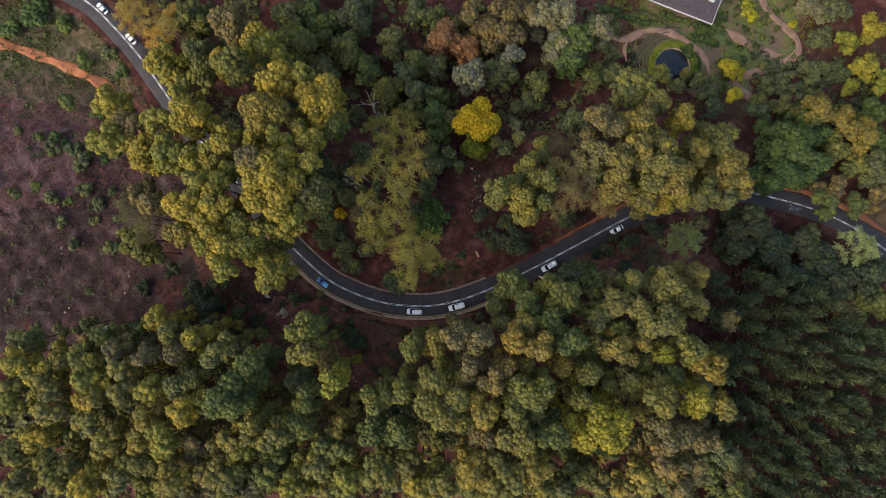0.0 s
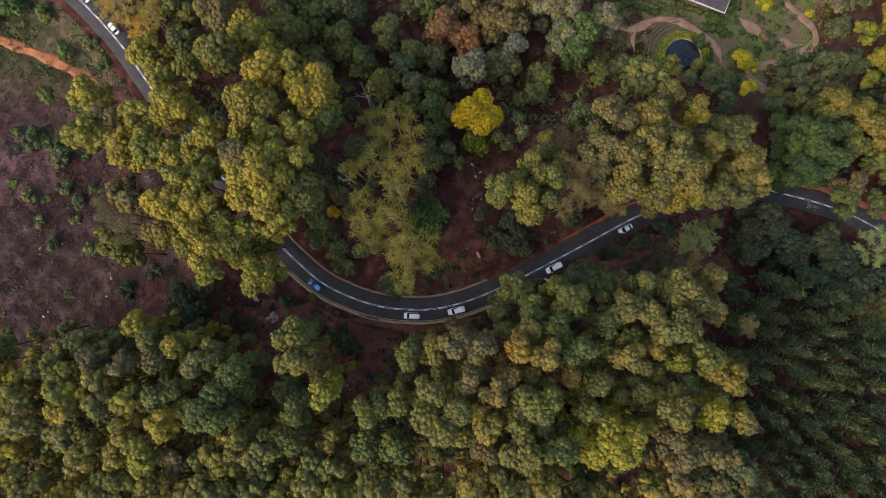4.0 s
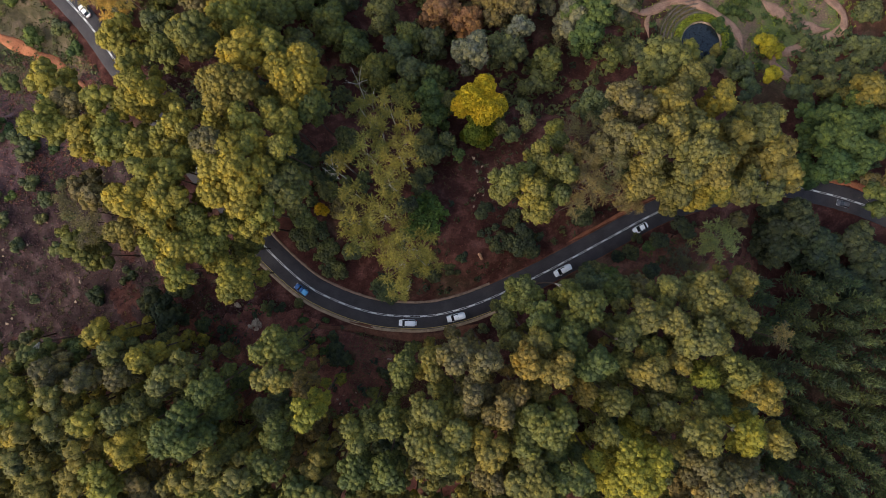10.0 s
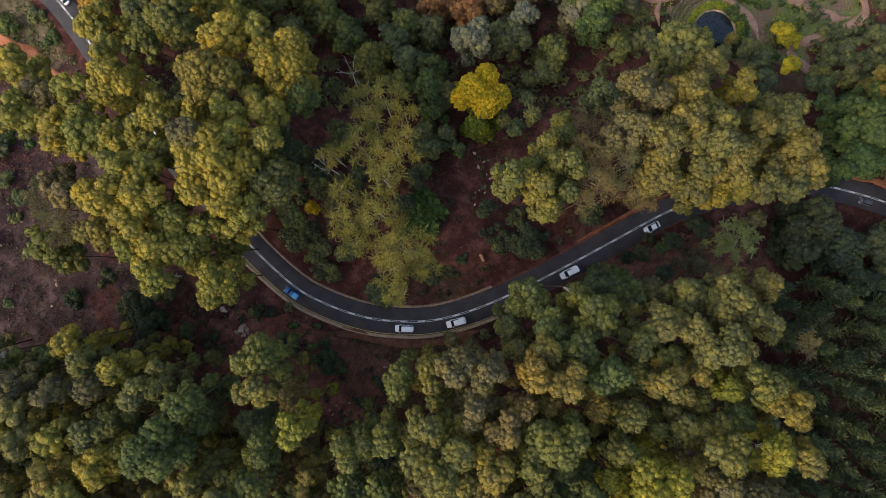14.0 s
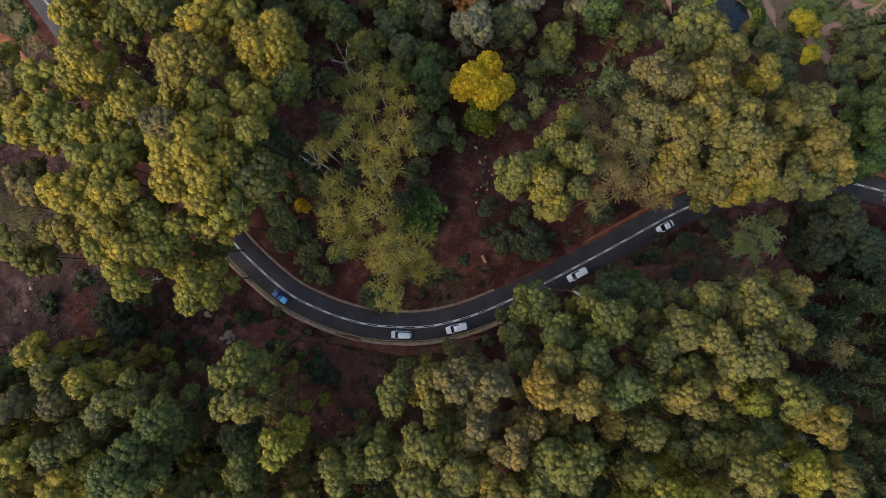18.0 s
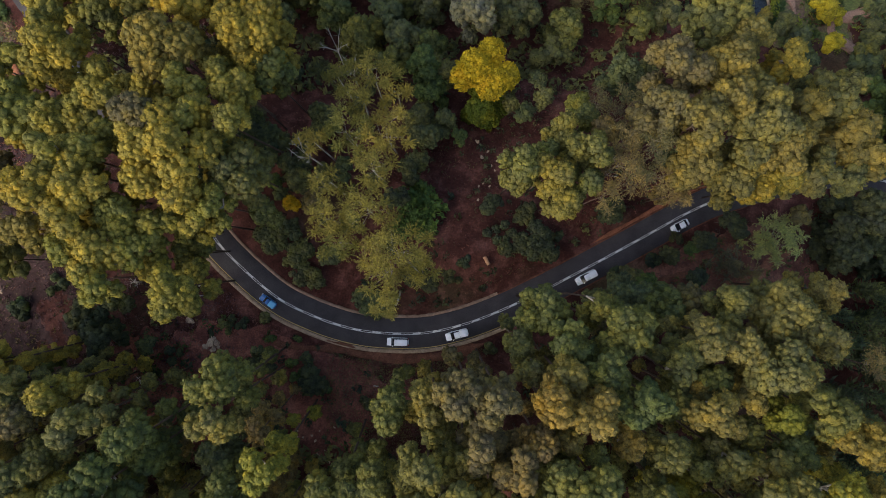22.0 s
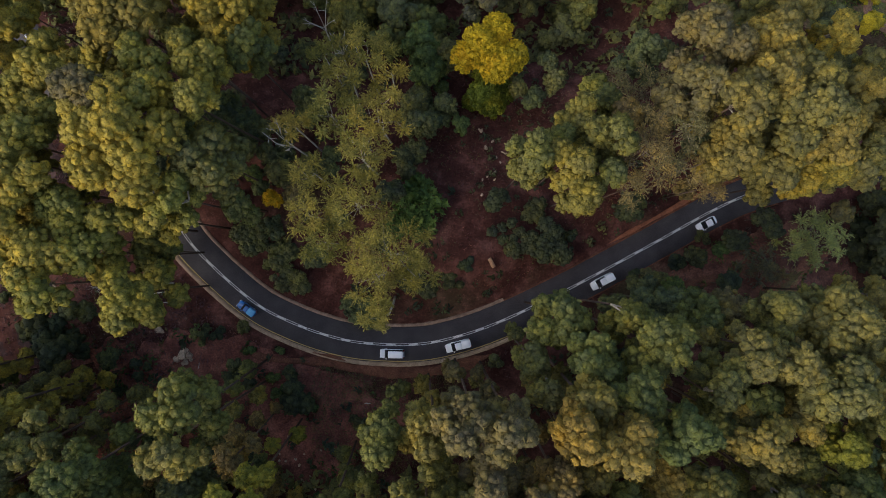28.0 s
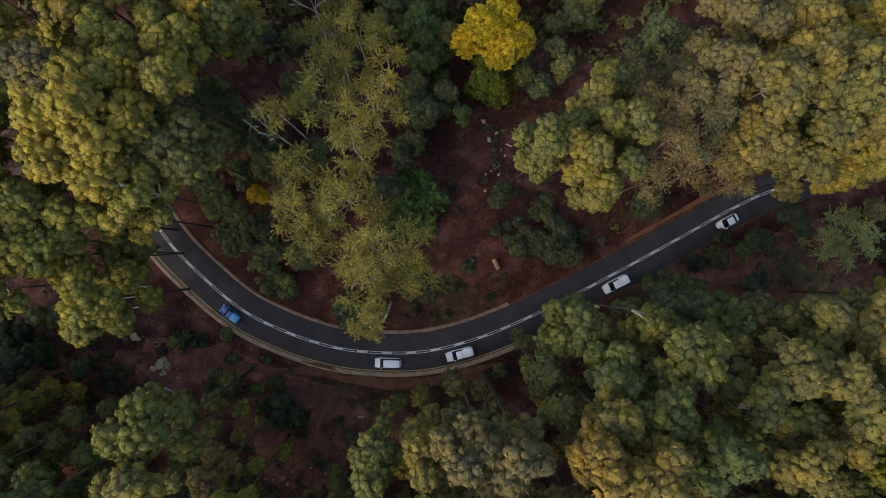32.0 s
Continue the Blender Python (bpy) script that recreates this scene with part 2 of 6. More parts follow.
def part(name, bm, material, parent=None, label="", smooth=False):
    me = bpy.data.meshes.new(name)
    bm.to_mesh(me)
    bm.free()
    me.materials.append(material)
    if smooth:
        me.shade_smooth()
    ob = new(name, me)
    ob.parent = parent
    return tagged(ob, label)


def empty(name, x, y, z, turn=0.0):
    ob = new(name)
    ob.empty_display_size = 0.2
    ob.matrix_basis = pose(x, y, z, 0, 0, turn)
    return ob


def box(bm, cx, cy, cz, sx, sy, sz, bev=0.0):
    g = bmesh.ops.create_cube(bm, size=1.0)["verts"]
    bmesh.ops.scale(bm, vec=(sx, sy, sz), verts=g)
    bmesh.ops.translate(bm, vec=(cx, cy, cz), verts=g)
    if bev:
        es = list({e for v in g for e in v.link_edges})
        r = bmesh.ops.bevel(bm, geom=es, offset=bev, segments=2, affect="EDGES")
        g = list({v for f in r["faces"] for v in f.verts} | {v for v in g if v.is_valid})
    return g


def tube(points, radii, sides=6):
    """Tapered tube along points, with capped ends."""
    pts, v, f = [Vector(p) for p in points], [], []
    for i, p in enumerate(pts):
        d = (pts[min(i + 1, len(pts) - 1)] - pts[max(i - 1, 0)]).normalized()
        a = d.orthogonal().normalized()
        b = d.cross(a)
        for k in range(sides):
            q = 2 * math.pi * k / sides
            v.append(p + (a * math.cos(q) + b * math.sin(q)) * radii[i])
    for i in range(len(pts) - 1):
        for k in range(sides):
            j = (k + 1) % sides
            f.append((i * sides + k, i * sides + j, (i + 1) * sides + j, (i + 1) * sides + k))
    n = len(v)
    v += [pts[0], pts[-1]]
    for k in range(sides):
        j = (k + 1) % sides
        f.append((n, j, k, k))
        e = (len(pts) - 1) * sides
        f.append((n + 1, e + k, e + j, e + j))
    return [tuple(p) for p in v], f


def tube_part(name, points, radii, material, parent, sides=6, label=""):
    v, f = tube(points, radii, sides)
    me = bpy.data.meshes.new(name)
    me.from_pydata(v, [], [tuple(dict.fromkeys(q)) for q in f])
    me.materials.append(material)
    me.shade_smooth()
    ob = new(name, me)
    ob.parent = parent
    return tagged(ob, label)


# ---- the lie of the land ----
def sstep(t):
    t = np.clip(t, 0, 1)
    return t * t * (3 - 2 * t)


ROAD_XYZ = np.array([
    (-150, 101, -21.5), (-133.1, 91.5, -21), (-124.4, 86.7, -20.5), (-115.2, 77.8, -20), (-106.7, 68.3, -19), (-98.4, 57.4, -17),
    (-86, 42, -11.5), (-70, 25, -4.5), (-53.9, 8.1, -0.5), (-47.6, 0.4, 0), (-37.1, -9.1, 0), (-28.6, -13.7, 0), (-20.2, -16.6, 0),
    (-12.8, -17.8, 0), (-3.3, -17.9, 0), (5.2, -16.2, 0), (13.8, -13.2, -0.5), (24.7, -8.2, -1)])
ROAD_EAST = np.array([
    (35.7, -2.6, -1.5), (46.8, 3.3, -2), (58.3, 9.4, -3), (67, 13, -4.3), (79.6, 16.5, -6.5), (92, 19, -8.8), (101.6, 19.6, -10.5), (113.7, 17.3, -12),
    (124.9, 14.4, -13), (135.2, 10.6, -14), (143.9, 5.8, -14), (153.4, -0.6, -15), (170, -14, -16), (200, -40, -17)])


def smooth_line(p, step):
    """Catmull-Rom through the points, resampled at an even step."""
    q = np.vstack([2 * p[0] - p[1], p, 2 * p[-1] - p[-2]])
    out = []
    for i in range(1, len(q) - 2):
        for t in np.linspace(0, 1, 24, endpoint=False):
            a, b, c, d = q[i - 1], q[i], q[i + 1], q[i + 2]
            out.append(0.5 * (2 * b + (c - a) * t + (2 * a - 5 * b + 4 * c - d) * t * t + (3 * b - a - 3 * c + d) * t ** 3))
    out = np.array(out + [q[-2]])
    s = np.r_[0, np.cumsum(np.linalg.norm(np.diff(out[:, :2], axis=0), axis=1))]
    n = int(s[-1] / step)
    k = np.linspace(0, s[-1], n + 1)
    return np.stack([np.interp(k, s, out[:, j]) for j in range(3)], 1)


ROAD = smooth_line(np.vstack([ROAD_XYZ, ROAD_EAST]), 1.0)
POND = (81.5, 65.2, -21.0)


def land_raw(x, y):
    north = sstep((y - 6) / 62)
    side = np.maximum(13 * sstep((x - 62) / 45), 10 * sstep((-x - 62) / 58))
    z = -21 * north - (1 - north) * side - 3.5 * north * sstep((-x - 90) / 50)
    z = z + 6 * np.exp(-((x - 25) / 50) ** 2 - ((y + 52) / 24) ** 2) + 4.5 * np.exp(-((x - 12) / 15) ** 2 - ((y + 1) / 8) ** 2)
    return z + 0.35 * np.sin(x * 0.31 + 1.3 * np.sin(y * 0.17)) * np.cos(y * 0.27) + 0.2 * np.sin(x * 0.83 + y * 0.6)


def land(x, y):
    """Ground height; flattened into a bench along the road and round the pond."""
    x, y = np.atleast_1d(np.asarray(x, float)), np.atleast_1d(np.asarray(y, float))
    z = land_raw(x, y)
    near = (np.abs(x) < 215) & (np.abs(y) < 120)
    if near.any():
        xs, ys = x[near], y[near]
        d = np.full(xs.shape, 1e9)
        rz = np.zeros(xs.shape)
        for px, py, pz in ROAD[::2]:
            e = (xs - px) ** 2 + (ys - py) ** 2
            k = e < d
            d[k], rz[k] = e[k], pz
        w = 1 - sstep((np.sqrt(d) - 5.0) / 9)
        z[near] = z[near] * (1 - w) + (rz - 0.06) * w
    d = np.hypot(x - POND[0], y - POND[1])
    w = 1 - sstep((d - 6.0) / 8)
    z = z * (1 - w) + (POND[2] + 0.25) * w
    return z - 1.6 * (1 - sstep((d - 5.6) / 1.0))


def land1(x, y):
    return float(land(x, y)[0])


def axis(lo, hi, step, far):
    inner = np.arange(lo, hi + step, step)
    out = np.geomspace(step * 2, far, 14)
    return np.r_[lo - out[::-1], inner, inner[-1] + out]


gx, gy = axis(-185, 185, 1.4, 2600), axis(-115, 120, 1.4, 2600)
GX, GY = np.meshgrid(gx, gy)
GZ = land(GX.ravel(), GY.ravel())
# the soil lies a little lower under the asphalt
under = (np.abs(GX.ravel()) < 200) & (np.abs(GY.ravel()) < 110)
away = np.full(GX.size, 99.0)
for px, py, pz in ROAD:
    away[under] = np.minimum(away[under], np.hypot(GX.ravel()[under] - px, GY.ravel()[under] - py))
GZ -= 0.45 * (1 - sstep((away - 2.6) / 1.6))
nx, ny = len(gx), len(gy)
i0 = (np.arange(ny - 1)[:, None] * nx + np.arange(nx - 1)[None, :]).ravel()
ground = part_np("ground", np.stack([GX.ravel(), GY.ravel(), GZ], 1), np.stack([i0, i0 + 1, i0 + nx + 1, i0 + nx], 1), GROUND, smooth=True)
tagged(ground, "red-brown forest floor with leaf litter and thin grass", "ground", kind="structure")


# ---- road ----
def normals2d(p):
    d = np.gradient(p[:, :2], axis=0)
    d /= np.linalg.norm(d, axis=1)[:, None]
    return np.stack([-d[:, 1], d[:, 0]], 1)


ROAD_N = normals2d(ROAD)
ROAD_S = np.r_[0, np.cumsum(np.linalg.norm(np.diff(ROAD[:, :2], axis=0), axis=1))]


def strip(name, line, nrm, offs, zs, material, parent=None, jit=0.0, label=""):
    """A ribbon along a line: cross-section given by side offsets and heights."""
    n, k = len(line), len(offs)
    v = np.zeros((n, k, 3))
    for j in range(k):
        o = np.full(n, float(offs[j])) + (rng.normal(0, jit, n) if jit and j in (0, k - 1) else 0)
        v[:, j, :2] = line[:, :2] + nrm * o[:, None]
        v[:, j, 2] = line[:, 2] + zs[j]
    a = (np.arange(n - 1)[:, None] * k + np.arange(k - 1)[None, :]).ravel()
    return part_np(name, v.reshape(-1, 3), np.stack([a, a + k, a + k + 1, a + 1], 1), material, parent, label)


def road_at(s):
    """Point, left-hand normal and heading at s metres along the road."""
    p = np.array([np.interp(s, ROAD_S, ROAD[:, j]) for j in range(3)])
    nn = np.array([np.interp(s, ROAD_S, ROAD_N[:, j]) for j in range(2)])
    return p, nn / np.linalg.norm(nn)


def stretch(s0, s1, step=1.0):
    n = max(2, int((s1 - s0) / step) + 1)
    rows = [road_at(s) for s in np.linspace(s0, s1, n)]
    return np.array([r[0] for r in rows]), np.array([r[1] for r in rows])


def s_near(x, y):
    return float(ROAD_S[np.argmin((ROAD[:, 0] - x) ** 2 + (ROAD[:, 1] - y) ** 2)])


road = strip("road", ROAD, ROAD_N, (-3.7, -3.5, 0, 3.4, 3.6), (-0.10, 0.05, 0.12, 0.05, -0.10), ASPHALT, jit=0.04)
tagged(road, "dark grey two-lane asphalt road winding through forest", "road", kind="structure")
# a double centre line whose gap is filled at intervals
p, q = stretch(2, ROAD_S[-1] - 2)
for o in (-0.19, 0.19):
    line = strip("centre_line", p, q, (o - 0.055, o + 0.055), (0.124, 0.124), PAINT)
    tagged(line, "unbroken white centre line painted on asphalt", "road marking", kind="structure")
s = 4.0
while s < ROAD_S[-1] - 6:
    pd, qd = stretch(s, s + 1.9, 0.9)
    strip("centre_dash", pd, qd, (-0.13, 0.13), (0.126, 0.126), PAINT, road)
    s += 4.6
SA, SB = s_near(-56, 10), s_near(17, -11)
p, q = stretch(SA, SB)
edge = strip("edge_line", p, q, (-3.46, -3.28), (0.060, 0.066), PAINT_YELLOW)
tagged(edge, "worn yellow edge line on the outer side of the bend", "road marking", kind="structure")
kerb_outer = strip("kerb_outer", p, q, (-4.5, -4.46, -3.66, -3.62), (-0.3, 0.15, 0.12, -0.3), KERB, jit=0.04)
tagged(kerb_outer, "tan concrete kerb and gutter round the outside of the bend", "kerb", kind="structure")
p, q = stretch(s_near(14, -10), s_near(72, 14))
shoulder = strip("road_shoulder", p, q, (3.5, 3.55, 3.8, 3.95), (-0.3, 0.06, 0.04, -0.4), REDDIRT, jit=0.06)
tagged(shoulder, "thin dusty brown shoulder along the asphalt edge", "road edge", kind="structure")
shoulder = strip("road_shoulder", p, q, (-3.95, -3.85, -3.65, -3.6), (-0.4, 0.04, 0.05, -0.3), REDDIRT, jit=0.05)
tagged(shoulder, "thin dusty brown shoulder along the asphalt edge", "road edge", kind="structure")
p, q = stretch(SA - 6, s_near(14, -10))
kerb_inner = strip("kerb_inner", p, q, (3.55, 3.6, 4.2, 4.25), (-0.3, 0.1, 0.08, -0.3), KERB_DULL, jit=0.06)
tagged(kerb_inner, "low brown concrete kerb on the inside of the bend", "kerb", kind="structure")


def dirt_strip(name, pts, half, material, label, category, lift=0.2):
    l = smooth_line(np.array([(x, y, 0.0) for x, y in pts]), 0.8)
    l[:, 2] = land(l[:, 0], l[:, 1])
    nn = normals2d(l)
    k = np.array([-1, -0.75, -0.3, 0.3, 0.75, 1]) * half
    n = len(l)
    wob = 1 + 0.25 * np.sin(np.arange(n) * 0.37) + rng.normal(0, 0.06, n)
    i = np.arange(n)
    wob *= 0.15 + 0.85 * sstep(np.minimum(i, n - 1 - i) / 7.0)
    v = np.zeros((n, len(k), 3))
    for j, o in enumerate(k):
        v[:, j, :2] = l[:, :2] + nn * (o * wob)[:, None]
        v[:, j, 2] = land(v[:, j, 0], v[:, j, 1]) + (lift if 0 < j < len(k) - 1 else -0.15)
    m = len(k)
    a = (np.arange(n - 1)[:, None] * m + np.arange(m - 1)[None, :]).ravel()
    ob = part_np(name, v.reshape(-1, 3), np.stack([a, a + m, a + m + 1, a + 1], 1), material)
    return tagged(ob, label, category, kind="structure")


dirt_strip("dirt_track", [(-175, 79), (-163, 75.5), (-146.7, 70.5), (-136.6, 66.4), (-125.9, 61.5), (-119.2, 57.8), (-113, 52), (-108, 46), (-104, 40)], 2.0, ORANGEDIRT,
           "bare orange dirt track across the scrub slope", "track", 0.6)


# ---- foliage ----
def cube_sphere(cuts=2, low=-0.3):
    """A ball of quads, open below, for the shaded heart of a leaf clump."""
    bm = bmesh.new()
    bmesh.ops.create_cube(bm, size=1.0)
    bmesh.ops.subdivide_edges(bm, edges=bm.edges[:], cuts=cuts, use_grid_fill=True)
    v = np.array([v.co.normalized()[:] for v in bm.verts])
    f = np.array([[w.index for w in q.verts] for q in bm.faces if q.calc_center_median().z > low])
    bm.free()
    return v, f


BALL_V, BALL_F = cube_sphere()


def fib_dirs(n, low):
    """Even directions on a ball, down to the height low."""
    i = np.arange(n) + 0.5
    z = 1 - (1 - low) * i / n
    a = i * 2.39996323
    r = np.sqrt(np.clip(1 - z * z, 0, 1))
    return np.stack([r * np.cos(a), r * np.sin(a), z], 1)


def unit(a):
    return a / np.maximum(np.linalg.norm(a, axis=1), 1e-6)[:, None]


def leaves(centres, out, size, aspect, g, scatter=0.6, along=0.0):
    """One rhombic leaf spray a centre, facing roughly outwards; along: how far its length follows the outward way."""
    n = len(centres)
    nn = unit(out + scatter * g.normal(size=(n, 3)))
    t = unit(np.cross(nn, g.normal(size=(n, 3))))
    if along:
        t = unit((1 - along) * t + along * unit(out))
        nn = unit(np.cross(t, g.normal(size=(n, 3))))
    b = np.cross(nn, t)
    s = (size * g.uniform(0.65, 1.35, n))[:, None]
    fold = nn * s * 0.2
    v = np.stack([centres + t * s, centres + b * s * aspect - fold, centres - t * s, centres - b * s * aspect - fold], 1).reshape(-1, 3)
    return v, np.arange(4 * n).reshape(-1, 4)


A5 = np.arange(5) * 2 * math.pi / 5
DOME = np.vstack([[(0, 0, 0.66)], np.stack([0.66 * np.cos(A5), 0.66 * np.sin(A5), 0 * A5 + 0.36], 1), 0.92 * np.stack([np.cos(A5 + 0.628), np.sin(A5 + 0.628), 0 * A5 - 0.6], 1)])
DOME_F = np.array([(0, 1 + i, 6 + i, 1 + (i + 1) % 5) for i in range(5)])


def tufts(pc, d, pr, g):
    """A small uneven dome of foliage at each centre, facing along d."""
    t = unit(np.cross(d, g.normal(size=d.shape)))
    b = np.cross(d, t)
    q = DOME[None] + g.normal(0, 0.09, (len(d), 11, 3))
    v = pc[:, None, :] + np.einsum("pvk,pkx->pvx", q, np.stack([t, b, d], 1)) * pr[:, None, None]
    return v.reshape(-1, 3), (DOME_F[None] + (np.arange(len(d)) * 11)[:, None, None]).reshape(-1, 4)


def spray_mesh(lobes, g, k):
    """Feathery foliage: twigs that radiate from each lobe's heart and droop, with narrow leaves along them."""
    V, F, n = [], [], 0
    for x, y, z, r in np.asarray(lobes):
        m, per = k["puffs"], k["per"]
        d = unit(g.normal(size=(m, 3)) * (1, 1, 0.5) + (0, 0, 0.35))
        ln = r * g.uniform(0.7, 1.55, m)
        u = np.tile(np.linspace(0.25, 1.0, per), m)
        dd, ll = np.repeat(d, per, 0), np.repeat(ln, per)
        c = np.array([x, y, z]) + dd * (u * ll)[:, None]
        c[:, 2] -= 0.35 * u * u * ll
        c += g.normal(0, 0.07, c.shape)
        way = unit(dd * 1.1 + 0.7 * g.normal(size=dd.shape) - (0, 0, 0.2))
        v, f = leaves(c, way, np.full(len(c), k["size"]), k["aspect"], g, 0.4, 0.85)
        V.append(v)
        F.append(f + n)
        n += len(v)
    return np.vstack(V), np.vstack(F)


def crown_mesh(lobes, g, k):
    """lobes: rows of x, y, z, r. Each lobe is a ball of small leafy puffs; what lies inside another lobe is left out."""
    V, F, n = [], [], 0
    L = np.asarray(lobes)
    per, grain = k["per"], k["grain"]
    for i, (x, y, z, r) in enumerate(L):
        c = np.array([x, y, z])
        if k["core"]:
            e = 1 + g.uniform(-0.16, 0.16, (len(BALL_V), 1))
            V.append(c + BALL_V * e * r * k["core"] * np.array([1, 1, 0.84]))
            F.append(BALL_F + n)
            n += len(BALL_V)
        m = max(9, int(k["puffs"] * (r / 1.9) ** 1.8 * (0.36 / grain) ** 1.8))
        d = unit(fib_dirs(m, -0.12) + 0.14 * g.normal(size=(m, 3)))
        pr = grain * (r / 1.9) ** 0.3 * g.uniform(0.7, 1.25, m)
        pc = c + d * (r * g.uniform(0.94, 1.03, m))[:, None] * np.array([1, 1, 0.86])
        keep = np.ones(m, bool)
        for j, (x2, y2, z2, r2) in enumerate(L):
            if j != i:
                keep &= ((pc - (x2, y2, z2)) ** 2).sum(1) > (0.9 * r2) ** 2
        pc, d, pr = pc[keep], d[keep], pr[keep]
        if not len(pc):
            continue
        if k["tuft"]:
            v, f = tufts(pc, unit(d + 0.25 * g.normal(size=d.shape)), pr * 1.12, g)
            V.append(v)
            F.append(f + n)
            n += len(v)
        dd, rr = np.repeat(d, per, 0), np.repeat(pr, per)
        q = unit(dd * 0.9 + g.normal(size=dd.shape))
        lc = np.repeat(pc, per, 0) + q * (rr * g.uniform(0.6, 1.1, len(q)))[:, None]
        v, f = leaves(lc, q + dd * 0.5, rr * k["size"], k["aspect"], g, k["scatter"], k["along"])
        V.append(v)
        F.append(f + n)
        n += len(v)
    return np.vstack(V), np.vstack(F)


BLOB_V, BLOB_F = cube_sphere(1, 0.0)


def clump_mesh(clumps, g, k, lobe):
    """clumps: rows of x, y, z, r, stretch. Each clump is an egg set with small leafy lobes; lobes inside a neighbouring clump are left out."""
    C = np.asarray(clumps)
    P, D, Rr = [], [], []
    for i, (x, y, z, r, e) in enumerate(C):
        m = max(7, int(0.87 * k["pack"] * (r / lobe) ** 2))
        d = unit(fib_dirs(m, -0.12) + 0.09 * g.normal(size=(m, 3)))
        turn = g.uniform(0, 6.28)
        d = d @ np.array([(math.cos(turn), math.sin(turn), 0), (-math.sin(turn), math.cos(turn), 0), (0, 0, 1)])
        lr = lobe * g.uniform(0.62, 1.3, m)
        p = np.array([x, y, z]) + d * (r - 0.5 * lr + g.normal(0, 0.13 * lobe, m))[:, None] * np.array([1, 1, e])
        keep = np.ones(m, bool)
        for j, (x2, y2, z2, r2, e2) in enumerate(C):
            if j != i and abs(x2 - x) < r + r2 and abs(y2 - y) < r + r2:
                keep &= (((p - (x2, y2, z2)) / (1, 1, e2)) ** 2).sum(1) > (0.86 * r2) ** 2
        P.append(p[keep])
        D.append(d[keep])
        Rr.append(lr[keep])
    P, D, Rr = np.vstack(P), np.vstack(D), np.concatenate(Rr)
    n = len(P)
    # uneven body of each lobe
    q = BLOB_V[None] * (1 + g.uniform(-0.36, 0.24, (n, len(BLOB_V), 1))) * np.array([1, 1, 0.86])
    up = unit(D * 0.7 + (0, 0, 0.75))
    t = unit(np.cross(up, g.normal(size=(n, 3))))
    b = np.cross(up, t)
    body = P[:, None, :] + np.einsum("pvk,pkx->pvx", q, np.stack([t, b, up], 1)) * (0.94 * Rr)[:, None, None]
    F = (BLOB_F[None] + (np.arange(n) * len(BLOB_V))[:, None, None]).reshape(-1, 4)
    # sprays of leaves over it
    per = k["sprays"]
    w = unit(g.normal(size=(n * per, 3)) + np.repeat(up, per, 0) * 0.95)
    rr = np.repeat(Rr, per)
    c = np.repeat(P, per, 0) + w * (rr * g.uniform(0.86, 1.05, n * per))[:, None]
    v2, f2 = leaves(c, w, rr * k["leafy"], k["aspect"], g, k["scatter"], k["along"])
    # the shaded heart of each clump
    size = 0.76 * np.stack([C[:, 3], C[:, 3], C[:, 3] * C[:, 4]], 1)
    heart = (C[:, None, :3] + BALL_V[None] * size[:, None, :]).reshape(-1, 3)
    hf = (BALL_F[None] + (np.arange(len(C)) * len(BALL_V))[:, None, None]).reshape(-1, 4)
    body = body.reshape(-1, 3)
    k2, k3 = len(body), len(body) + len(v2)
    return np.vstack([body, v2, heart]), np.vstack([F, f2 + k2, hf + k3])


def kind(name, label, leaf, bark, puffs=39, per=2, size=0.36, aspect=0.5, core=0.84, scatter=0.5, lobe=1.75, fill=0.98, limbs=8, along=0.3, grain=0.35, tuft=True, rough=0.2, spray=False, egg=0.46, pack=2.9, sprays=7, leafy=0.34):
    return dict(name=name, label=label, leaf=leaf, bark=bark, puffs=puffs, per=per, size=size, aspect=aspect, core=core, scatter=scatter, lobe=lobe, fill=fill,
                limbs=limbs, along=along, grain=grain, tuft=tuft, rough=rough, spray=spray, egg=egg, pack=pack, sprays=sprays, leafy=leafy)


GUM = "tall gum tree with clumped {} crown and pale trunk"
OLIVE = kind("gum_tree", GUM.format("olive-green"), L_OLIVE, BARK)
GREENOLIVE = kind("gum_tree", GUM.format("dull olive-green"), L_GREENOLIVE, BARK)
YELLOWGREEN = kind("gum_tree", GUM.format("yellow-green"), L_YELLOW, BARK)
LIME = kind("gum_tree", GUM.format("bright lime-yellow"), L_LIME, BARK)
BLUEGREEN = kind("gum_tree", GUM.format("cool green"), L_BLUE, BARK)
BROWNOLIVE = kind("gum_tree", GUM.format("brownish olive"), L_BROWN, BARK, lobe=1.6, fill=0.85, limbs=9, rough=0.45)
OPENGUM = kind("gum_tree", "open gum tree with separate olive leaf clumps on pale limbs", L_OPEN, BARK, lobe=1.6, fill=0.8, limbs=13, rough=0.5, egg=0.4)
AMBER = kind("gum_tree", GUM.format("amber-tinged olive"), L_AMBER, BARK)
DARKGREEN = kind("broadleaf_tree", "dark green broadleaf tree in the shaded understorey", L_DARK, BARK_DARK, lobe=1.9, limbs=3)
SILVER = kind("silver_tree", "pale silvery green tree on the valley floor", L_SILVER, BARK, limbs=4, lobe=1.9)
MIDGREEN = kind("broadleaf_tree", "mid-green leafy tree with a rounded crown", L_MID, BARK_DARK, scatter=0.6, limbs=3, lobe=2.1)
FERN = kind("fern_tree", "bright green broad-leaved tree at the clearing's edge", L_FERN, BARK_DARK, puffs=50, per=5, size=1.35, aspect=0.4, core=0.6, limbs=3, lobe=1.6, along=0.5, grain=0.6, tuft=False)
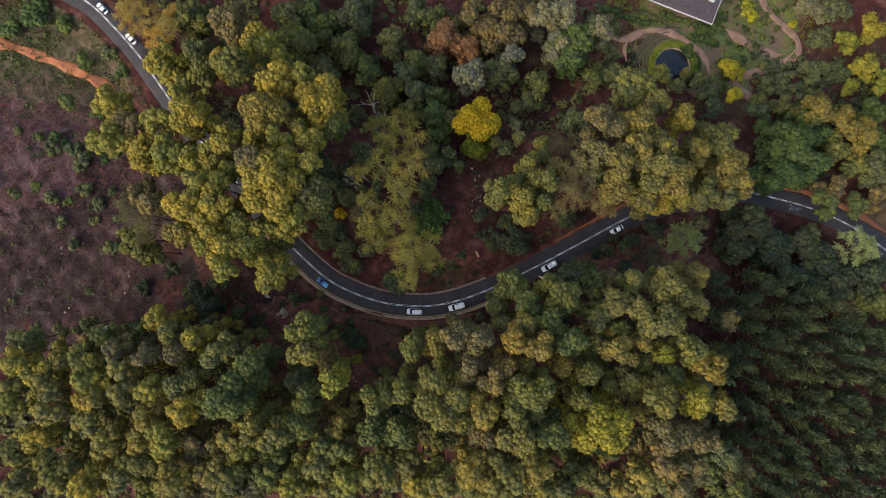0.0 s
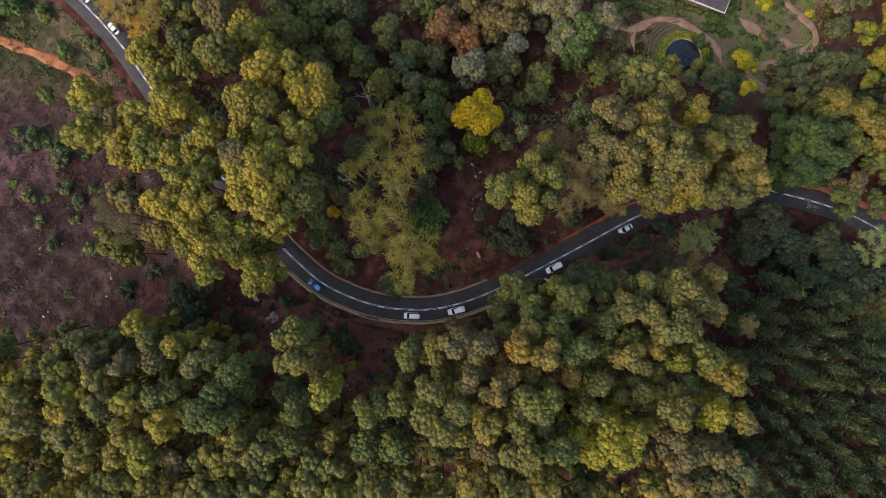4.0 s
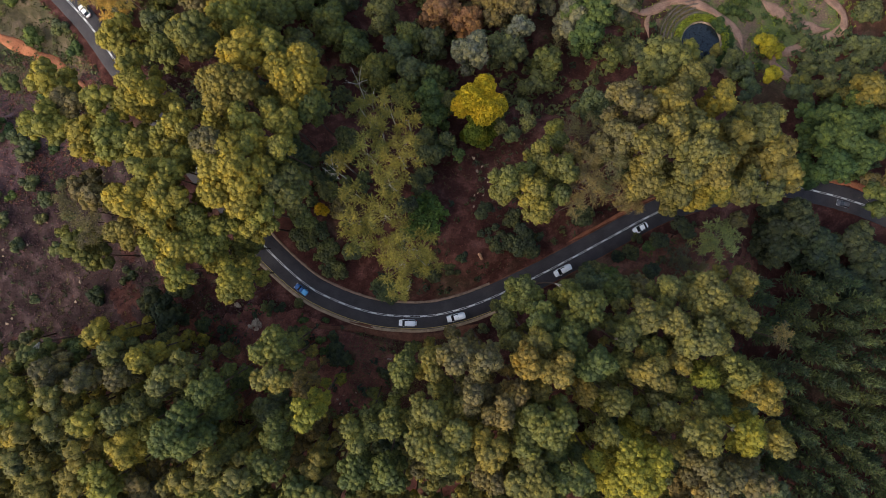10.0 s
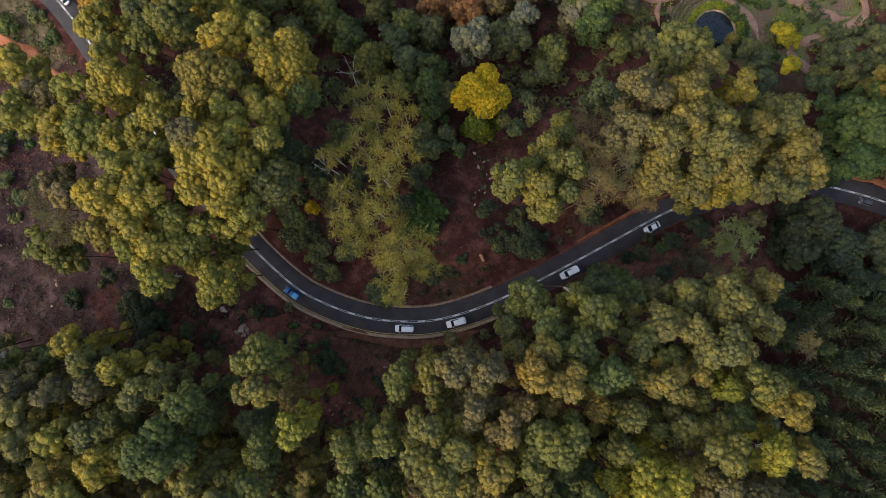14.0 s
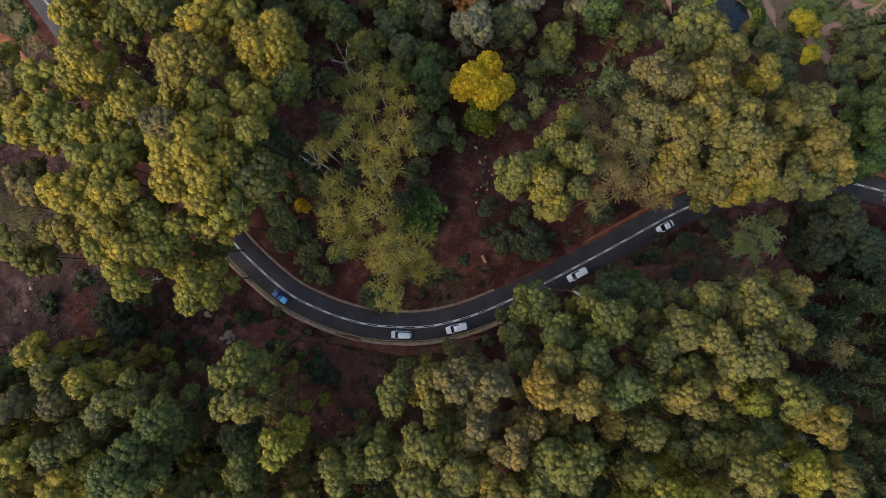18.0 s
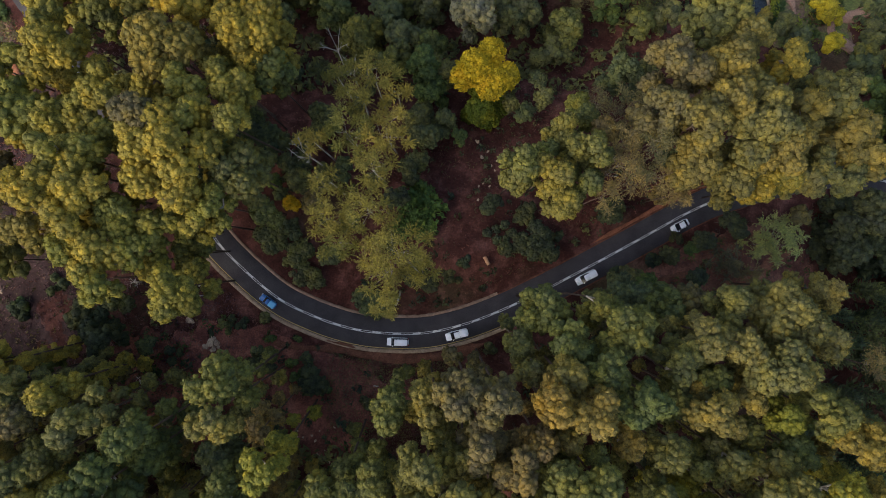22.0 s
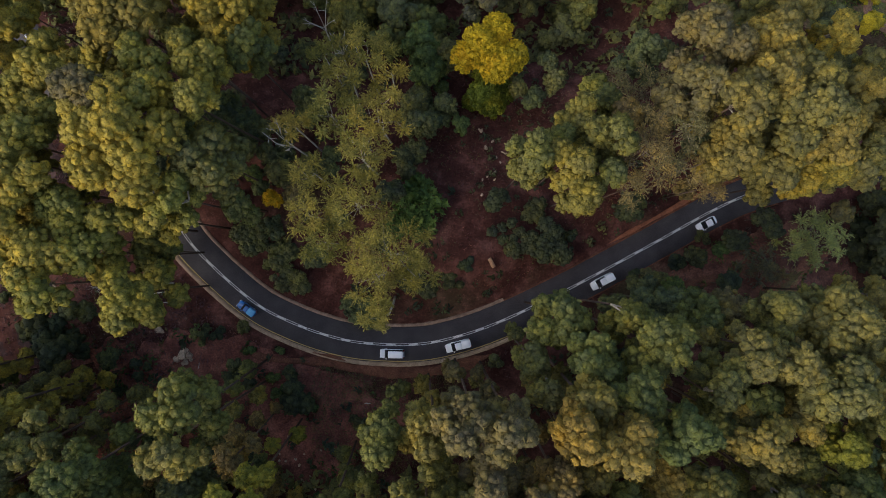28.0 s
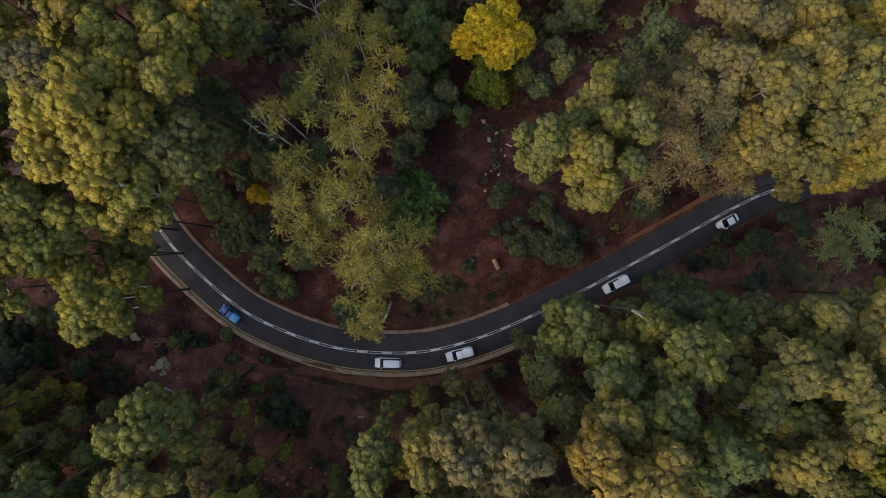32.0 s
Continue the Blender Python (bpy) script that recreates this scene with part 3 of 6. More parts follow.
WISPY = kind("feathery_tree", "feathery olive-yellow tree with fine pale twigs", L_WISPY, BARK_WHITE, puffs=48, per=11, size=0.23, aspect=0.28, lobe=1.55, fill=0.72, limbs=11, rough=1.6, spray=True)
TWIGGY = kind("sparse_tree", "thin-leaved tree showing bare greyish branches", L_SPARSE, BARK, puffs=38, per=9, size=0.21, aspect=0.3, lobe=1.5, fill=0.85, limbs=9, rough=0.8, spray=True)
GOLDWISP = kind("feathery_tree", "feathery golden tree with bare pale twigs", L_GOLDWISP, BARK_WHITE, puffs=40, per=11, size=0.25, aspect=0.3, lobe=1.5, fill=0.95, limbs=12, rough=0.9, spray=True)
FRESH = kind("feathery_tree", "fresh green fine-leaved tree on the red bank", L_FRESH, BARK, puffs=40, per=10, size=0.24, aspect=0.3, lobe=1.4, fill=0.85, limbs=10, rough=1.3, spray=True)
SAGE = kind("feathery_tree", "thin grey-green feathery tree on the red bank", L_SILVER, BARK, puffs=24, per=9, size=0.27, aspect=0.26, lobe=1.3, fill=0.75, limbs=9, rough=0.9, spray=True)
DEEPGREEN = kind("broadleaf_tree", "very dark green tree with dense small leaves", L_DEEP, BARK_DARK, lobe=1.5, limbs=4)
GOLD = kind("autumn_tree", "golden yellow autumn tree with a round crown", L_GOLD, BARK_DARK, lobe=1.9, limbs=4, sprays=20, leafy=0.5)
GOLDGREEN = kind("autumn_tree", "autumn tree turning from green to yellow", L_GOLDGREEN, BARK_DARK, lobe=1.9, limbs=4, sprays=20, leafy=0.5)
WATTLE = kind("wattle_tree", "yellow flowering wattle tree", L_WATTLE, BARK_DARK, limbs=3, lobe=1.9)
RUST = kind("autumn_tree", "rust-brown autumn tree with thinning leaves", L_RUST, BARK_DARK, scatter=0.9, core=0.7, limbs=6, lobe=1.9)
TREE_COUNT = [0]


TREES = []


def tree(k, x, y, R, top):
    TREES.append((k, x, y, R, top))


def feathery_lobes(g, k, R, h):
    """Lobe centres of a loose crown: rows of x, y, z, r."""
    lr = max(0.8, min(R * 0.36, k["lobe"]))
    n = max(3, int(k["fill"] * (R / lr) ** 2))
    i = np.arange(n) + 0.5
    d = np.sqrt(i / n) * (R - 0.7 * lr)
    a = i * 2.39996 + g.uniform(0, 6.28)
    depth = min(R * 1.1, h * 0.4)
    lx, ly = d * np.cos(a) + g.normal(0, 0.12 * lr, n), d * np.sin(a) + g.normal(0, 0.12 * lr, n)
    r = lr * g.uniform(0.8, 1.15, n)
    lz = h - r - depth * (d / max(R, 0.1)) ** 2.2 - np.abs(g.normal(0, k["rough"] * lr, n))
    lz[0] = h - r[0]
    return np.stack([lx, ly, np.maximum(lz, r * 0.6), r], 1)


def leafy_clumps(g, k, x, y, z0, R, h):
    """Clumps of a dense crown: rows of x, y, z, r, stretch; large crowns are a dome of many clumps over a lower tier."""
    rc = min(R, 3.3, max(2.0, k["egg"] * R))
    if R < 3.1:
        rc = R * 0.72
    n = max(1, int(k["fill"] * 0.95 * (R / rc) ** 2)) if R > 3.1 else 3
    if h < 5:
        n, rc = int(g.integers(4, 7)), R * 0.45
    i = np.arange(n) + 0.5
    d = np.sqrt(i / n) * max(0.0, R - 0.82 * rc)
    a = i * 2.39996 + g.uniform(0, 6.28)
    r = rc * g.uniform(0.84, 1.16, n)
    e = g.uniform(0.95, 1.3, n) if h > 12 else g.uniform(0.75, 1.0, n)
    fall = min(0.8 * R, 0.4 * h)
    lx, ly = d * np.cos(a) + g.normal(0, 0.10 * rc, n), d * np.sin(a) + g.normal(0, 0.10 * rc, n)
    lz = h - r * e - fall * (d / R) ** 2.0 - np.abs(g.normal(0, (0.12 + 0.5 * k["rough"]) * rc, n))
    lz[0] = h - r[0] * e[0]
    if h < 5:
        lx, ly, r = lx * g.uniform(0.7, 1.5, n), ly * g.uniform(0.7, 1.5, n), r * g.uniform(0.55, 1.1, n)
        lz = g.uniform(0.1, 0.75, n) * (h - r * e)
    if h > 12:
        m = max(3, int(2.4 * R / rc))
        b = np.arange(m) * 6.283 / m + g.uniform(0, 6.28)
        w = R * g.uniform(0.45, 0.78, m)
        lx, ly, r, e = np.r_[lx, w * np.cos(b)], np.r_[ly, w * np.sin(b)], np.r_[r, rc * g.uniform(0.7, 1.0, m)], np.r_[e, np.full(m, 1.1)]
        lz = np.r_[lz, h - fall - rc * 1.7 - g.uniform(0, 1, m) * min(1.1 * R, 0.3 * h)]
    # leafy shoots up the trunks of the southern trees
    if h > 16 and y < -14:
        m = 6 if x < -48 and y > -36 else 3
        b = g.uniform(0, 6.28, m)
        lx, ly, r, e = np.r_[lx, 0.6 * rc * np.cos(b)], np.r_[ly, 0.6 * rc * np.sin(b)], np.r_[r, rc * g.uniform(0.6, 0.9, m)], np.r_[e, np.full(m, 1.25)]
        lz = np.r_[lz, h * np.linspace(0.16, 0.6, m)]
    # clumps buried under neighbouring crowns are left out
    buried = np.zeros(len(lx), bool)
    for _, x2, y2, R2, top2 in TREES:
        if (x2, y2) != (x, y) and abs(x2 - x) < R + R2 and abs(y2 - y) < R + R2:
            buried |= (np.hypot(x + lx - x2, y + ly - y2) < 0.72 * R2) & (z0 + lz + r < top2 - 0.5 * R2 - 1.5)
    buried[0] = False
    c = np.stack([lx, ly, np.maximum(lz, r * 0.45), r, e], 1)
    return c[~buried]


def grow(k, x, y, R, top):
    """One tree: base on the ground, crown of lobes whose highest point is at the height top."""
    TREE_COUNT[0] += 1
    g = np.random.default_rng(1000 + TREE_COUNT[0])
    z0 = land1(x, y) - 0.15
    top = top + g.normal(0, 0.5)
    h = top - z0
    shrub = h < 7.5 or (R < 3.0 and h < 10)
    name = k["name"].replace("_tree", "_shrub") if shrub else k["name"]
    ob = empty(name, x, y, z0)
    tagged(ob, k["label"] if not shrub else k["label"].replace("tree", "shrub", 1).replace("tall ", ""), "shrub" if shrub else "tree")
    if k["spray"] or not k["tuft"]:
        lobes = feathery_lobes(g, k, R, h)
        v, f = spray_mesh(lobes, g, k) if k["spray"] else crown_mesh(lobes, g, k)
    else:
        lobes = leafy_clumps(g, k, x, y, z0, R, h)
        near = abs(x) < 72 and -46 < y < 46
        v, f = clump_mesh(lobes, g, k, (0.72 if near else 1.0) * (1.0 if h > 12 else 1.15 if h > 5 else 0.9) * (0.8 if 2.6 > R and h > 5 else 1.0))
    n = len(lobes)
    part_np("crown", v, f, k["leaf"], ob, smooth=not k["spray"])
    fork = max(0.12 * h, h - 1.45 * R - 1.0) if not shrub else 0.1 * h
    tr = 0.003 * h + 0.05
    lean = g.normal(0, 0.03 * h, 2) if not shrub else (0, 0)
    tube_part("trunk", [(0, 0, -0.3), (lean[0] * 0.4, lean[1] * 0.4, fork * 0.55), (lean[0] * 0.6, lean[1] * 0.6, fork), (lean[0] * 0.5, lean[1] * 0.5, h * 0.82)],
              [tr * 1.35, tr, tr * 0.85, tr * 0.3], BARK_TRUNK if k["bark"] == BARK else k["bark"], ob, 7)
    high = np.flatnonzero(lobes[:, 2] > fork)
    pick = g.permutation(high)[: k["limbs"]]
    for j in pick:
        e = lobes[j]
        b = np.array([lean[0] * 0.6, lean[1] * 0.6, fork + (e[2] - fork) * 0.15])
        m = b * 0.45 + e[:3] * 0.55 + np.array([*g.normal(0, 0.1 * R, 2), -0.06 * R])
        tip = e[:3] + np.array([0, 0, 0.75 * e[3]])
        thick = tr if shrub else 1.7 * tr
        if k["spray"]:
            m = m + g.normal(0, 0.14 * R, 3)
            thick = 0.07
        tube_part("limb", [tuple(b), tuple(m), tuple(e[:3]), tuple(tip)], [thick * 0.6, thick * 0.4, thick * 0.24, thick * 0.08], k["bark"], ob, 5)
    return ob


# NW group
tree(OLIVE, -69.0, 35.8, 6.3, 34)
tree(OLIVE, -73.8, 26.9, 5.8, 34)
tree(OLIVE, -74.4, 44.3, 4.0, 26)
tree(OLIVE, -78.0, 35.0, 4.3, 32)
tree(OLIVE, -94.9, 40.7, 5.3, 26)
tree(OLIVE, -93.4, 31.4, 6.0, 28)
tree(OLIVE, -84.9, 27.2, 5.9, 29)
tree(BROWNOLIVE, -88.1, 35.6, 4.7, 27)
tree(OLIVE, -67.8, 23.8, 4.0, 34)
tree(YELLOWGREEN, -59.2, 52.4, 5.7, 29)
tree(OLIVE, -51.5, 60.0, 6.0, 22)
tree(BLUEGREEN, -46.1, 64.2, 6.6, 8)
tree(YELLOWGREEN, -46.9, 36.2, 7.3, 39)
tree(OLIVE, -45.3, 46.4, 5.8, 35)
tree(OLIVE, -38.8, 48.3, 3.2, 33)
tree(OLIVE, -34.1, 39.7, 7.7, 36)
tree(BLUEGREEN, -30.9, 33.9, 4.6, 31)
tree(OLIVE, -35.8, 29.9, 4.4, 36)
tree(OLIVE, -43.1, 29.1, 4.1, 38)
tree(OLIVE, -58.0, 29.2, 4.4, 36)
tree(OLIVE, -62.3, 27.5, 3.5, 33)
tree(OLIVE, -44.5, 17.3, 10.6, 45)
tree(BROWNOLIVE, -49.2, 23.4, 4.0, 42)
tree(GREENOLIVE, -34.9, 14.8, 5.7, 37)
tree(OLIVE, -38.8, 8.9, 4.1, 38)
tree(OLIVE, -41.2, 23.3, 3.5, 42)
tree(OLIVE, -65.7, 11.8, 5.9, 43)
tree(OLIVE, -57.7, 12.3, 5.4, 43)
tree(OLIVE, -63.3, 17.1, 3.7, 43)
tree(OLIVE, -58.1, 17.8, 3.1, 42)
tree(YELLOWGREEN, -68.9, 4.7, 3.8, 40)
tree(OLIVE, -60.2, 6.3, 4.0, 42)
tree(OLIVE, -54.5, 7.7, 3.9, 38)
tree(BROWNOLIVE, -85.5, 16.0, 4.1, 27)
tree(TWIGGY, -87.9, 9.3, 4.8, 26)
tree(OPENGUM, -90.1, 2.9, 4.5, 24)
tree(OPENGUM, -84.9, -1.3, 3.4, 24)
tree(OLIVE, -57.0, -0.2, 6.7, 41)
tree(OLIVE, -61.7, 0.8, 3.8, 40)
tree(OLIVE, -57.1, -4.4, 4.0, 40)
tree(OLIVE, -51.7, 2.0, 4.3, 38)
tree(OLIVE, -46.0, -5.9, 5.4, 36)
tree(BLUEGREEN, -47.0, 0.8, 4.0, 24)
tree(BROWNOLIVE, -68.3, 72.6, 7.4, 6)
tree(OLIVE, -58.7, 64.7, 6.9, 8)
tree(BLUEGREEN, -50.1, 67.4, 6.9, 0)
tree(OLIVE, -63.9, 55.1, 5.6, 20)
tree(OLIVE, -48.4, 5.2, 4.3, 36)
tree(OLIVE, -53.7, 6.1, 4.0, 38)
tree(OLIVE, -41.8, 5.7, 3.4, 34)
tree(BLUEGREEN, -47.7, 0.8, 3.9, 26)
tree(BLUEGREEN, -39.1, 20.7, 3.8, 30)
tree(DARKGREEN, -38.3, 26.0, 4.7, 14)
tree(BLUEGREEN, -34.2, 9.2, 3.1, 22)
tree(OLIVE, -56.6, 20.6, 4.1, 36)
tree(OLIVE, -50.8, 29.9, 3.4, 34)
tree(OLIVE, -61.9, 23.4, 3.7, 34)
tree(TWIGGY, -82.4, 6.9, 3.6, 28)
tree(TWIGGY, -84.5, 2.9, 3.1, 26)
tree(BROWNOLIVE, -81.3, 12.9, 3.1, 28)
tree(TWIGGY, -89.8, 13.2, 3.0, 25)
# feathery trees in the middle
tree(WISPY, -12.5, 35.9, 6.3, 22)
tree(WISPY, -19.7, 36.8, 4.0, 18)
tree(WISPY, -8.0, 32.8, 4.3, 20)
tree(WISPY, -17.3, 24.0, 5.8, 29)
tree(WISPY, -9.2, 23.7, 5.8, 29)
tree(WISPY, -11.9, 16.9, 5.5, 29)
tree(WISPY, -23.3, 21.6, 3.4, 28)
tree(WISPY, -21.2, 7.2, 4.6, 28)
tree(WISPY, -13.1, 8.1, 6.5, 31)
tree(WISPY, -18.7, 2.1, 4.9, 28)
tree(WISPY, -6.6, 0.7, 7.0, 33)
tree(WISPY, -10.2, -3.2, 5.3, 34)
tree(WISPY, -8.3, -8.3, 2.9, 38)
tree(WISPY, -2.5, -2.2, 4.0, 28)
tree(WISPY, -21.0, 13.8, 4.1, 26)
tree(WISPY, -15.7, 30.6, 4.4, 24)
# dark valley trees
tree(BLUEGREEN, -39.7, 75.8, 6.4, -8)
tree(DARKGREEN, -30.1, 78.7, 6.4, -8)
tree(BLUEGREEN, -32.5, 67.2, 6.3, -5)
tree(DARKGREEN, -39.7, 59.8, 5.2, -4)
tree(BLUEGREEN, -25.1, 60.8, 5.2, -6)
tree(DARKGREEN, -17.5, 70.2, 5.6, -6)
tree(BLUEGREEN, -9.0, 63.2, 4.8, -5)
tree(DARKGREEN, -12.2, 58.9, 4.4, -5)
tree(BLUEGREEN, -17.4, 53.4, 5.6, -5)
tree(DARKGREEN, -7.6, 51.8, 5.2, -4)
tree(BLUEGREEN, -2.0, 50.6, 4.1, -5)
tree(DARKGREEN, -2.0, 61.9, 4.4, -5)
tree(BLUEGREEN, -9.9, 46.7, 4.8, -4)
tree(DARKGREEN, -2.0, 44.7, 3.7, -4)
tree(DARKGREEN, -2.0, 35.5, 4.4, -2)
tree(DARKGREEN, 1.3, 29.4, 3.6, -1)
tree(BLUEGREEN, -2.1, 78.5, 5.3, -8)
tree(DARKGREEN, -8.2, 81.2, 5.3, -9)
tree(BLUEGREEN, -45.6, 80.9, 5.7, -9)
tree(DARKGREEN, -52.5, 79.7, 6.0, -6)
tree(FERN, -3.7, 10.1, 5.3, 6)
tree(FERN, -4.4, 13.7, 3.5, 5)
tree(FERN, -3.0, 6.1, 3.2, 5)
tree(GOLD, -32.2, 10.9, 1.9, 6)
tree(DARKGREEN, -38.3, 4.0, 5.0, 3)
tree(DARKGREEN, -32.9, 19.3, 5.0, 3)
tree(DARKGREEN, -37.8, 25.5, 5.0, 4)
tree(DARKGREEN, -31.1, 0.4, 4.6, 3)
tree(DEEPGREEN, -3.2, -5.0, 3.9, 4)
tree(DARKGREEN, -14.7, -10.3, 4.2, 5)
tree(RUST, 0.4, 71.2, 6.6, -3)
tree(RUST, 8.8, 66.9, 5.1, -3)
tree(BROWNOLIVE, 19.9, 73.7, 9.1, -1)
tree(SILVER, 22.5, 64.1, 4.4, -2)
tree(SILVER, 8.4, 56.0, 5.6, 6)
tree(DARKGREEN, 19.9, 58.5, 5.9, -3)
tree(BLUEGREEN, 31.5, 55.1, 5.2, -6)
tree(DARKGREEN, 27.9, 49.7, 5.2, -7)
tree(SILVER, 33.3, 78.2, 5.9, -3)
tree(SILVER, 38.5, 67.7, 5.5, -3)
tree(SILVER, 40.2, 78.3, 6.2, -2)
tree(MIDGREEN, 44.6, 68.6, 8.3, 0)
tree(SILVER, 51.0, 72.6, 5.4, -1)
tree(MIDGREEN, 41.7, 63.3, 5.5, -2)
tree(TWIGGY, 38.4, 63.5, 4.1, -8)
tree(BROWNOLIVE, 10.7, 77.0, 7.3, -3)
tree(BROWNOLIVE, 25.5, 78.6, 6.2, -3)
tree(GOLD, 10.6, 40.8, 8.2, 9)
tree(BLUEGREEN, 51.3, 58.0, 4.6, -10)
tree(DARKGREEN, 58.0, 60.0, 4.6, -10)
tree(DEEPGREEN, 13.8, 4.9, 3.6, 3)
tree(DEEPGREEN, 22.0, 3.1, 5.3, 3)
tree(DEEPGREEN, 17.4, 2.2, 3.9, 3)
tree(FERN, -7.6, 5.7, 2.8, 5)
# NE group
tree(GREENOLIVE, 54.9, 46.4, 6.0, 28)
tree(GREENOLIVE, 60.4, 41.7, 4.7, 27)
tree(BROWNOLIVE, 44.7, 34.0, 5.8, 34)
tree(GREENOLIVE, 54.2, 35.2, 5.6, 33)
tree(AMBER, 46.9, 23.4, 5.7, 37)
tree(BROWNOLIVE, 41.8, 26.7, 4.2, 34)
tree(GREENOLIVE, 59.8, 24.8, 8.9, 34)
tree(GREENOLIVE, 65.1, 19.4, 5.9, 31)
tree(OLIVE, 68.8, 37.3, 4.2, 25)
tree(GREENOLIVE, 80.8, 32.7, 6.8, 22)
tree(GREENOLIVE, 83.7, 22.9, 6.8, 21)
tree(GREENOLIVE, 77.3, 16.9, 4.6, 22)
tree(GREENOLIVE, 72.5, 28.2, 4.5, 26)
tree(GREENOLIVE, 57.8, 14.7, 5.2, 27)
tree(OLIVE, 66.4, 15.2, 4.5, 25)
tree(GREENOLIVE, 47.4, 16.1, 4.5, 33)
tree(GREENOLIVE, 52.5, 28.4, 4.2, 35)
tree(OPENGUM, 20.8, 14.4, 4.5, 34)
tree(OPENGUM, 15.2, 16.1, 3.5, 33)
tree(OPENGUM, 24.0, 23.1, 3.6, 30)
tree(OPENGUM, 28.9, 19.0, 3.5, 33)
tree(OPENGUM, 23.2, 9.9, 3.1, 32)
tree(OPENGUM, 14.6, 13.8, 2.5, 32)
tree(TWIGGY, 34.3, 16.0, 5.7, 31)
tree(TWIGGY, 32.0, 10.8, 3.6, 28)
tree(TWIGGY, 40.6, 30.8, 5.0, 16)
tree(TWIGGY, 35.1, 32.6, 4.5, 12)
tree(TWIGGY, 40.9, 20.7, 3.9, 30)
tree(TWIGGY, 42.5, 14.3, 4.0, 27)
tree(BROWNOLIVE, 38.1, 24.4, 3.6, 28)
tree(OPENGUM, 28.6, 27.0, 2.4, 24)
tree(GREENOLIVE, 87.0, 19.0, 4.9, 20)
tree(GREENOLIVE, 83.4, 15.2, 3.8, 20)
tree(GREENOLIVE, 73.3, 15.4, 4.5, 23)
tree(OLIVE, 62.2, 13.1, 3.9, 25)
tree(TWIGGY, 37.9, 15.5, 3.8, 29)
tree(TWIGGY, 47.4, 11.8, 3.4, 24)
tree(TWIGGY, 34.8, 20.6, 4.2, 31)
tree(TWIGGY, 41.3, 27.8, 4.0, 24)
tree(OPENGUM, 27.1, 13.8, 3.2, 32)
tree(OPENGUM, 26.0, 19.2, 3.0, 31)
tree(BROWNOLIVE, 33.1, 23.3, 3.1, 26)
# far east
tree(MIDGREEN, 111.2, 33.2, 9.2, 5)
tree(MIDGREEN, 109.8, 25.6, 7.4, 4)
tree(MIDGREEN, 121.0, 26.9, 7.6, 0)
tree(BROWNOLIVE, 127.8, 20.4, 6.2, -2)
tree(YELLOWGREEN, 124.2, 45.9, 5.8, 0)
tree(YELLOWGREEN, 132.3, 44.4, 5.9, -4)
tree(YELLOWGREEN, 139.0, 37.6, 7.0, -4)
tree(MIDGREEN, 120.8, 42.6, 4.8, -4)
tree(LIME, 149.6, 77.3, 5.5, -14)
tree(LIME, 141.2, 71.7, 5.2, -14)
tree(LIME, 147.3, 63.1, 5.7, -14)
tree(LIME, 141.3, 56.4, 3.8, -15)
tree(LIME, 152.9, 57.5, 4.9, -14)
tree(DARKGREEN, 145.1, 26.9, 6.3, -6)
tree(BLUEGREEN, 139.1, 28.8, 6.3, -6)
tree(BROWNOLIVE, 145.4, 17.4, 6.0, -6)
tree(FRESH, 136.4, 0.4, 7.4, 2)
tree(MIDGREEN, 147.0, 46.7, 6.5, -10)
tree(DARKGREEN, 108.3, 47.1, 5.4, -12)
tree(MIDGREEN, 110.4, 40.4, 5.3, -8)
tree(YELLOWGREEN, 131.7, 34.0, 5.6, -6)
tree(MIDGREEN, 149.7, 37.0, 5.7, -10)
tree(DARKGREEN, 138.0, 61.8, 5.1, -16)
tree(MIDGREEN, 127.0, 37.9, 4.8, -5)
tree(DEEPGREEN, 98.6, 8.5, 7.4, 4)
tree(DEEPGREEN, 95.8, 1.3, 6.4, 2)
tree(DEEPGREEN, 107.1, 0.8, 7.6, 1)
tree(DEEPGREEN, 118.5, 2.6, 7.7, -2)
tree(DEEPGREEN, 112.1, -6.6, 7.6, 0)
tree(DEEPGREEN, 124.7, -3.7, 7.7, -3)
tree(DEEPGREEN, 130.3, -11.7, 7.7, -3)
tree(DEEPGREEN, 139.7, -9.2, 7.6, 0)
tree(BLUEGREEN, 141.3, -18.0, 6.9, 0)
tree(BROWNOLIVE, 133.7, -19.2, 6.6, -3)
tree(DEEPGREEN, 121.2, -10.8, 6.3, -4)
tree(FRESH, 76.6, 3.6, 6.2, 9)
tree(FRESH, 72.0, 2.0, 3.8, 6)
tree(SAGE, 65.5, -1.8, 4.9, 5)
tree(TWIGGY, 70.9, -5.0, 3.5, 4)
tree(BROWNOLIVE, 80.9, 7.5, 4.2, 6)
tree(BLUEGREEN, 125.4, 15.7, 6.0, -1)
tree(BLUEGREEN, 137.5, 15.0, 5.2, -4)
# pond gardens
tree(WATTLE, 100.0, 63.7, 3.9, -15)
tree(WATTLE, 104.3, 61.5, 3.1, -16)
tree(WATTLE, 106.7, 83.0, 3.9, -15)
tree(WATTLE, 99.7, 53.4, 3.5, -12)
tree(YELLOWGREEN, 108.8, 51.1, 3.5, -12)
tree(WATTLE, 123.9, 79.7, 1.4, -18)
tree(DARKGREEN, 87.4, 58.1, 3.5, -14)
tree(DARKGREEN, 81.4, 57.0, 3.1, -14)
tree(DARKGREEN, 92.4, 54.2, 4.3, -14)
tree(DARKGREEN, 93.4, 48.8, 3.8, -12)
tree(YELLOWGREEN, 84.9, 61.4, 2.0, -16)
tree(OLIVE, 74.1, 60.5, 4.2, -12)
tree(MIDGREEN, 86.8, 70.0, 2.4, -18)
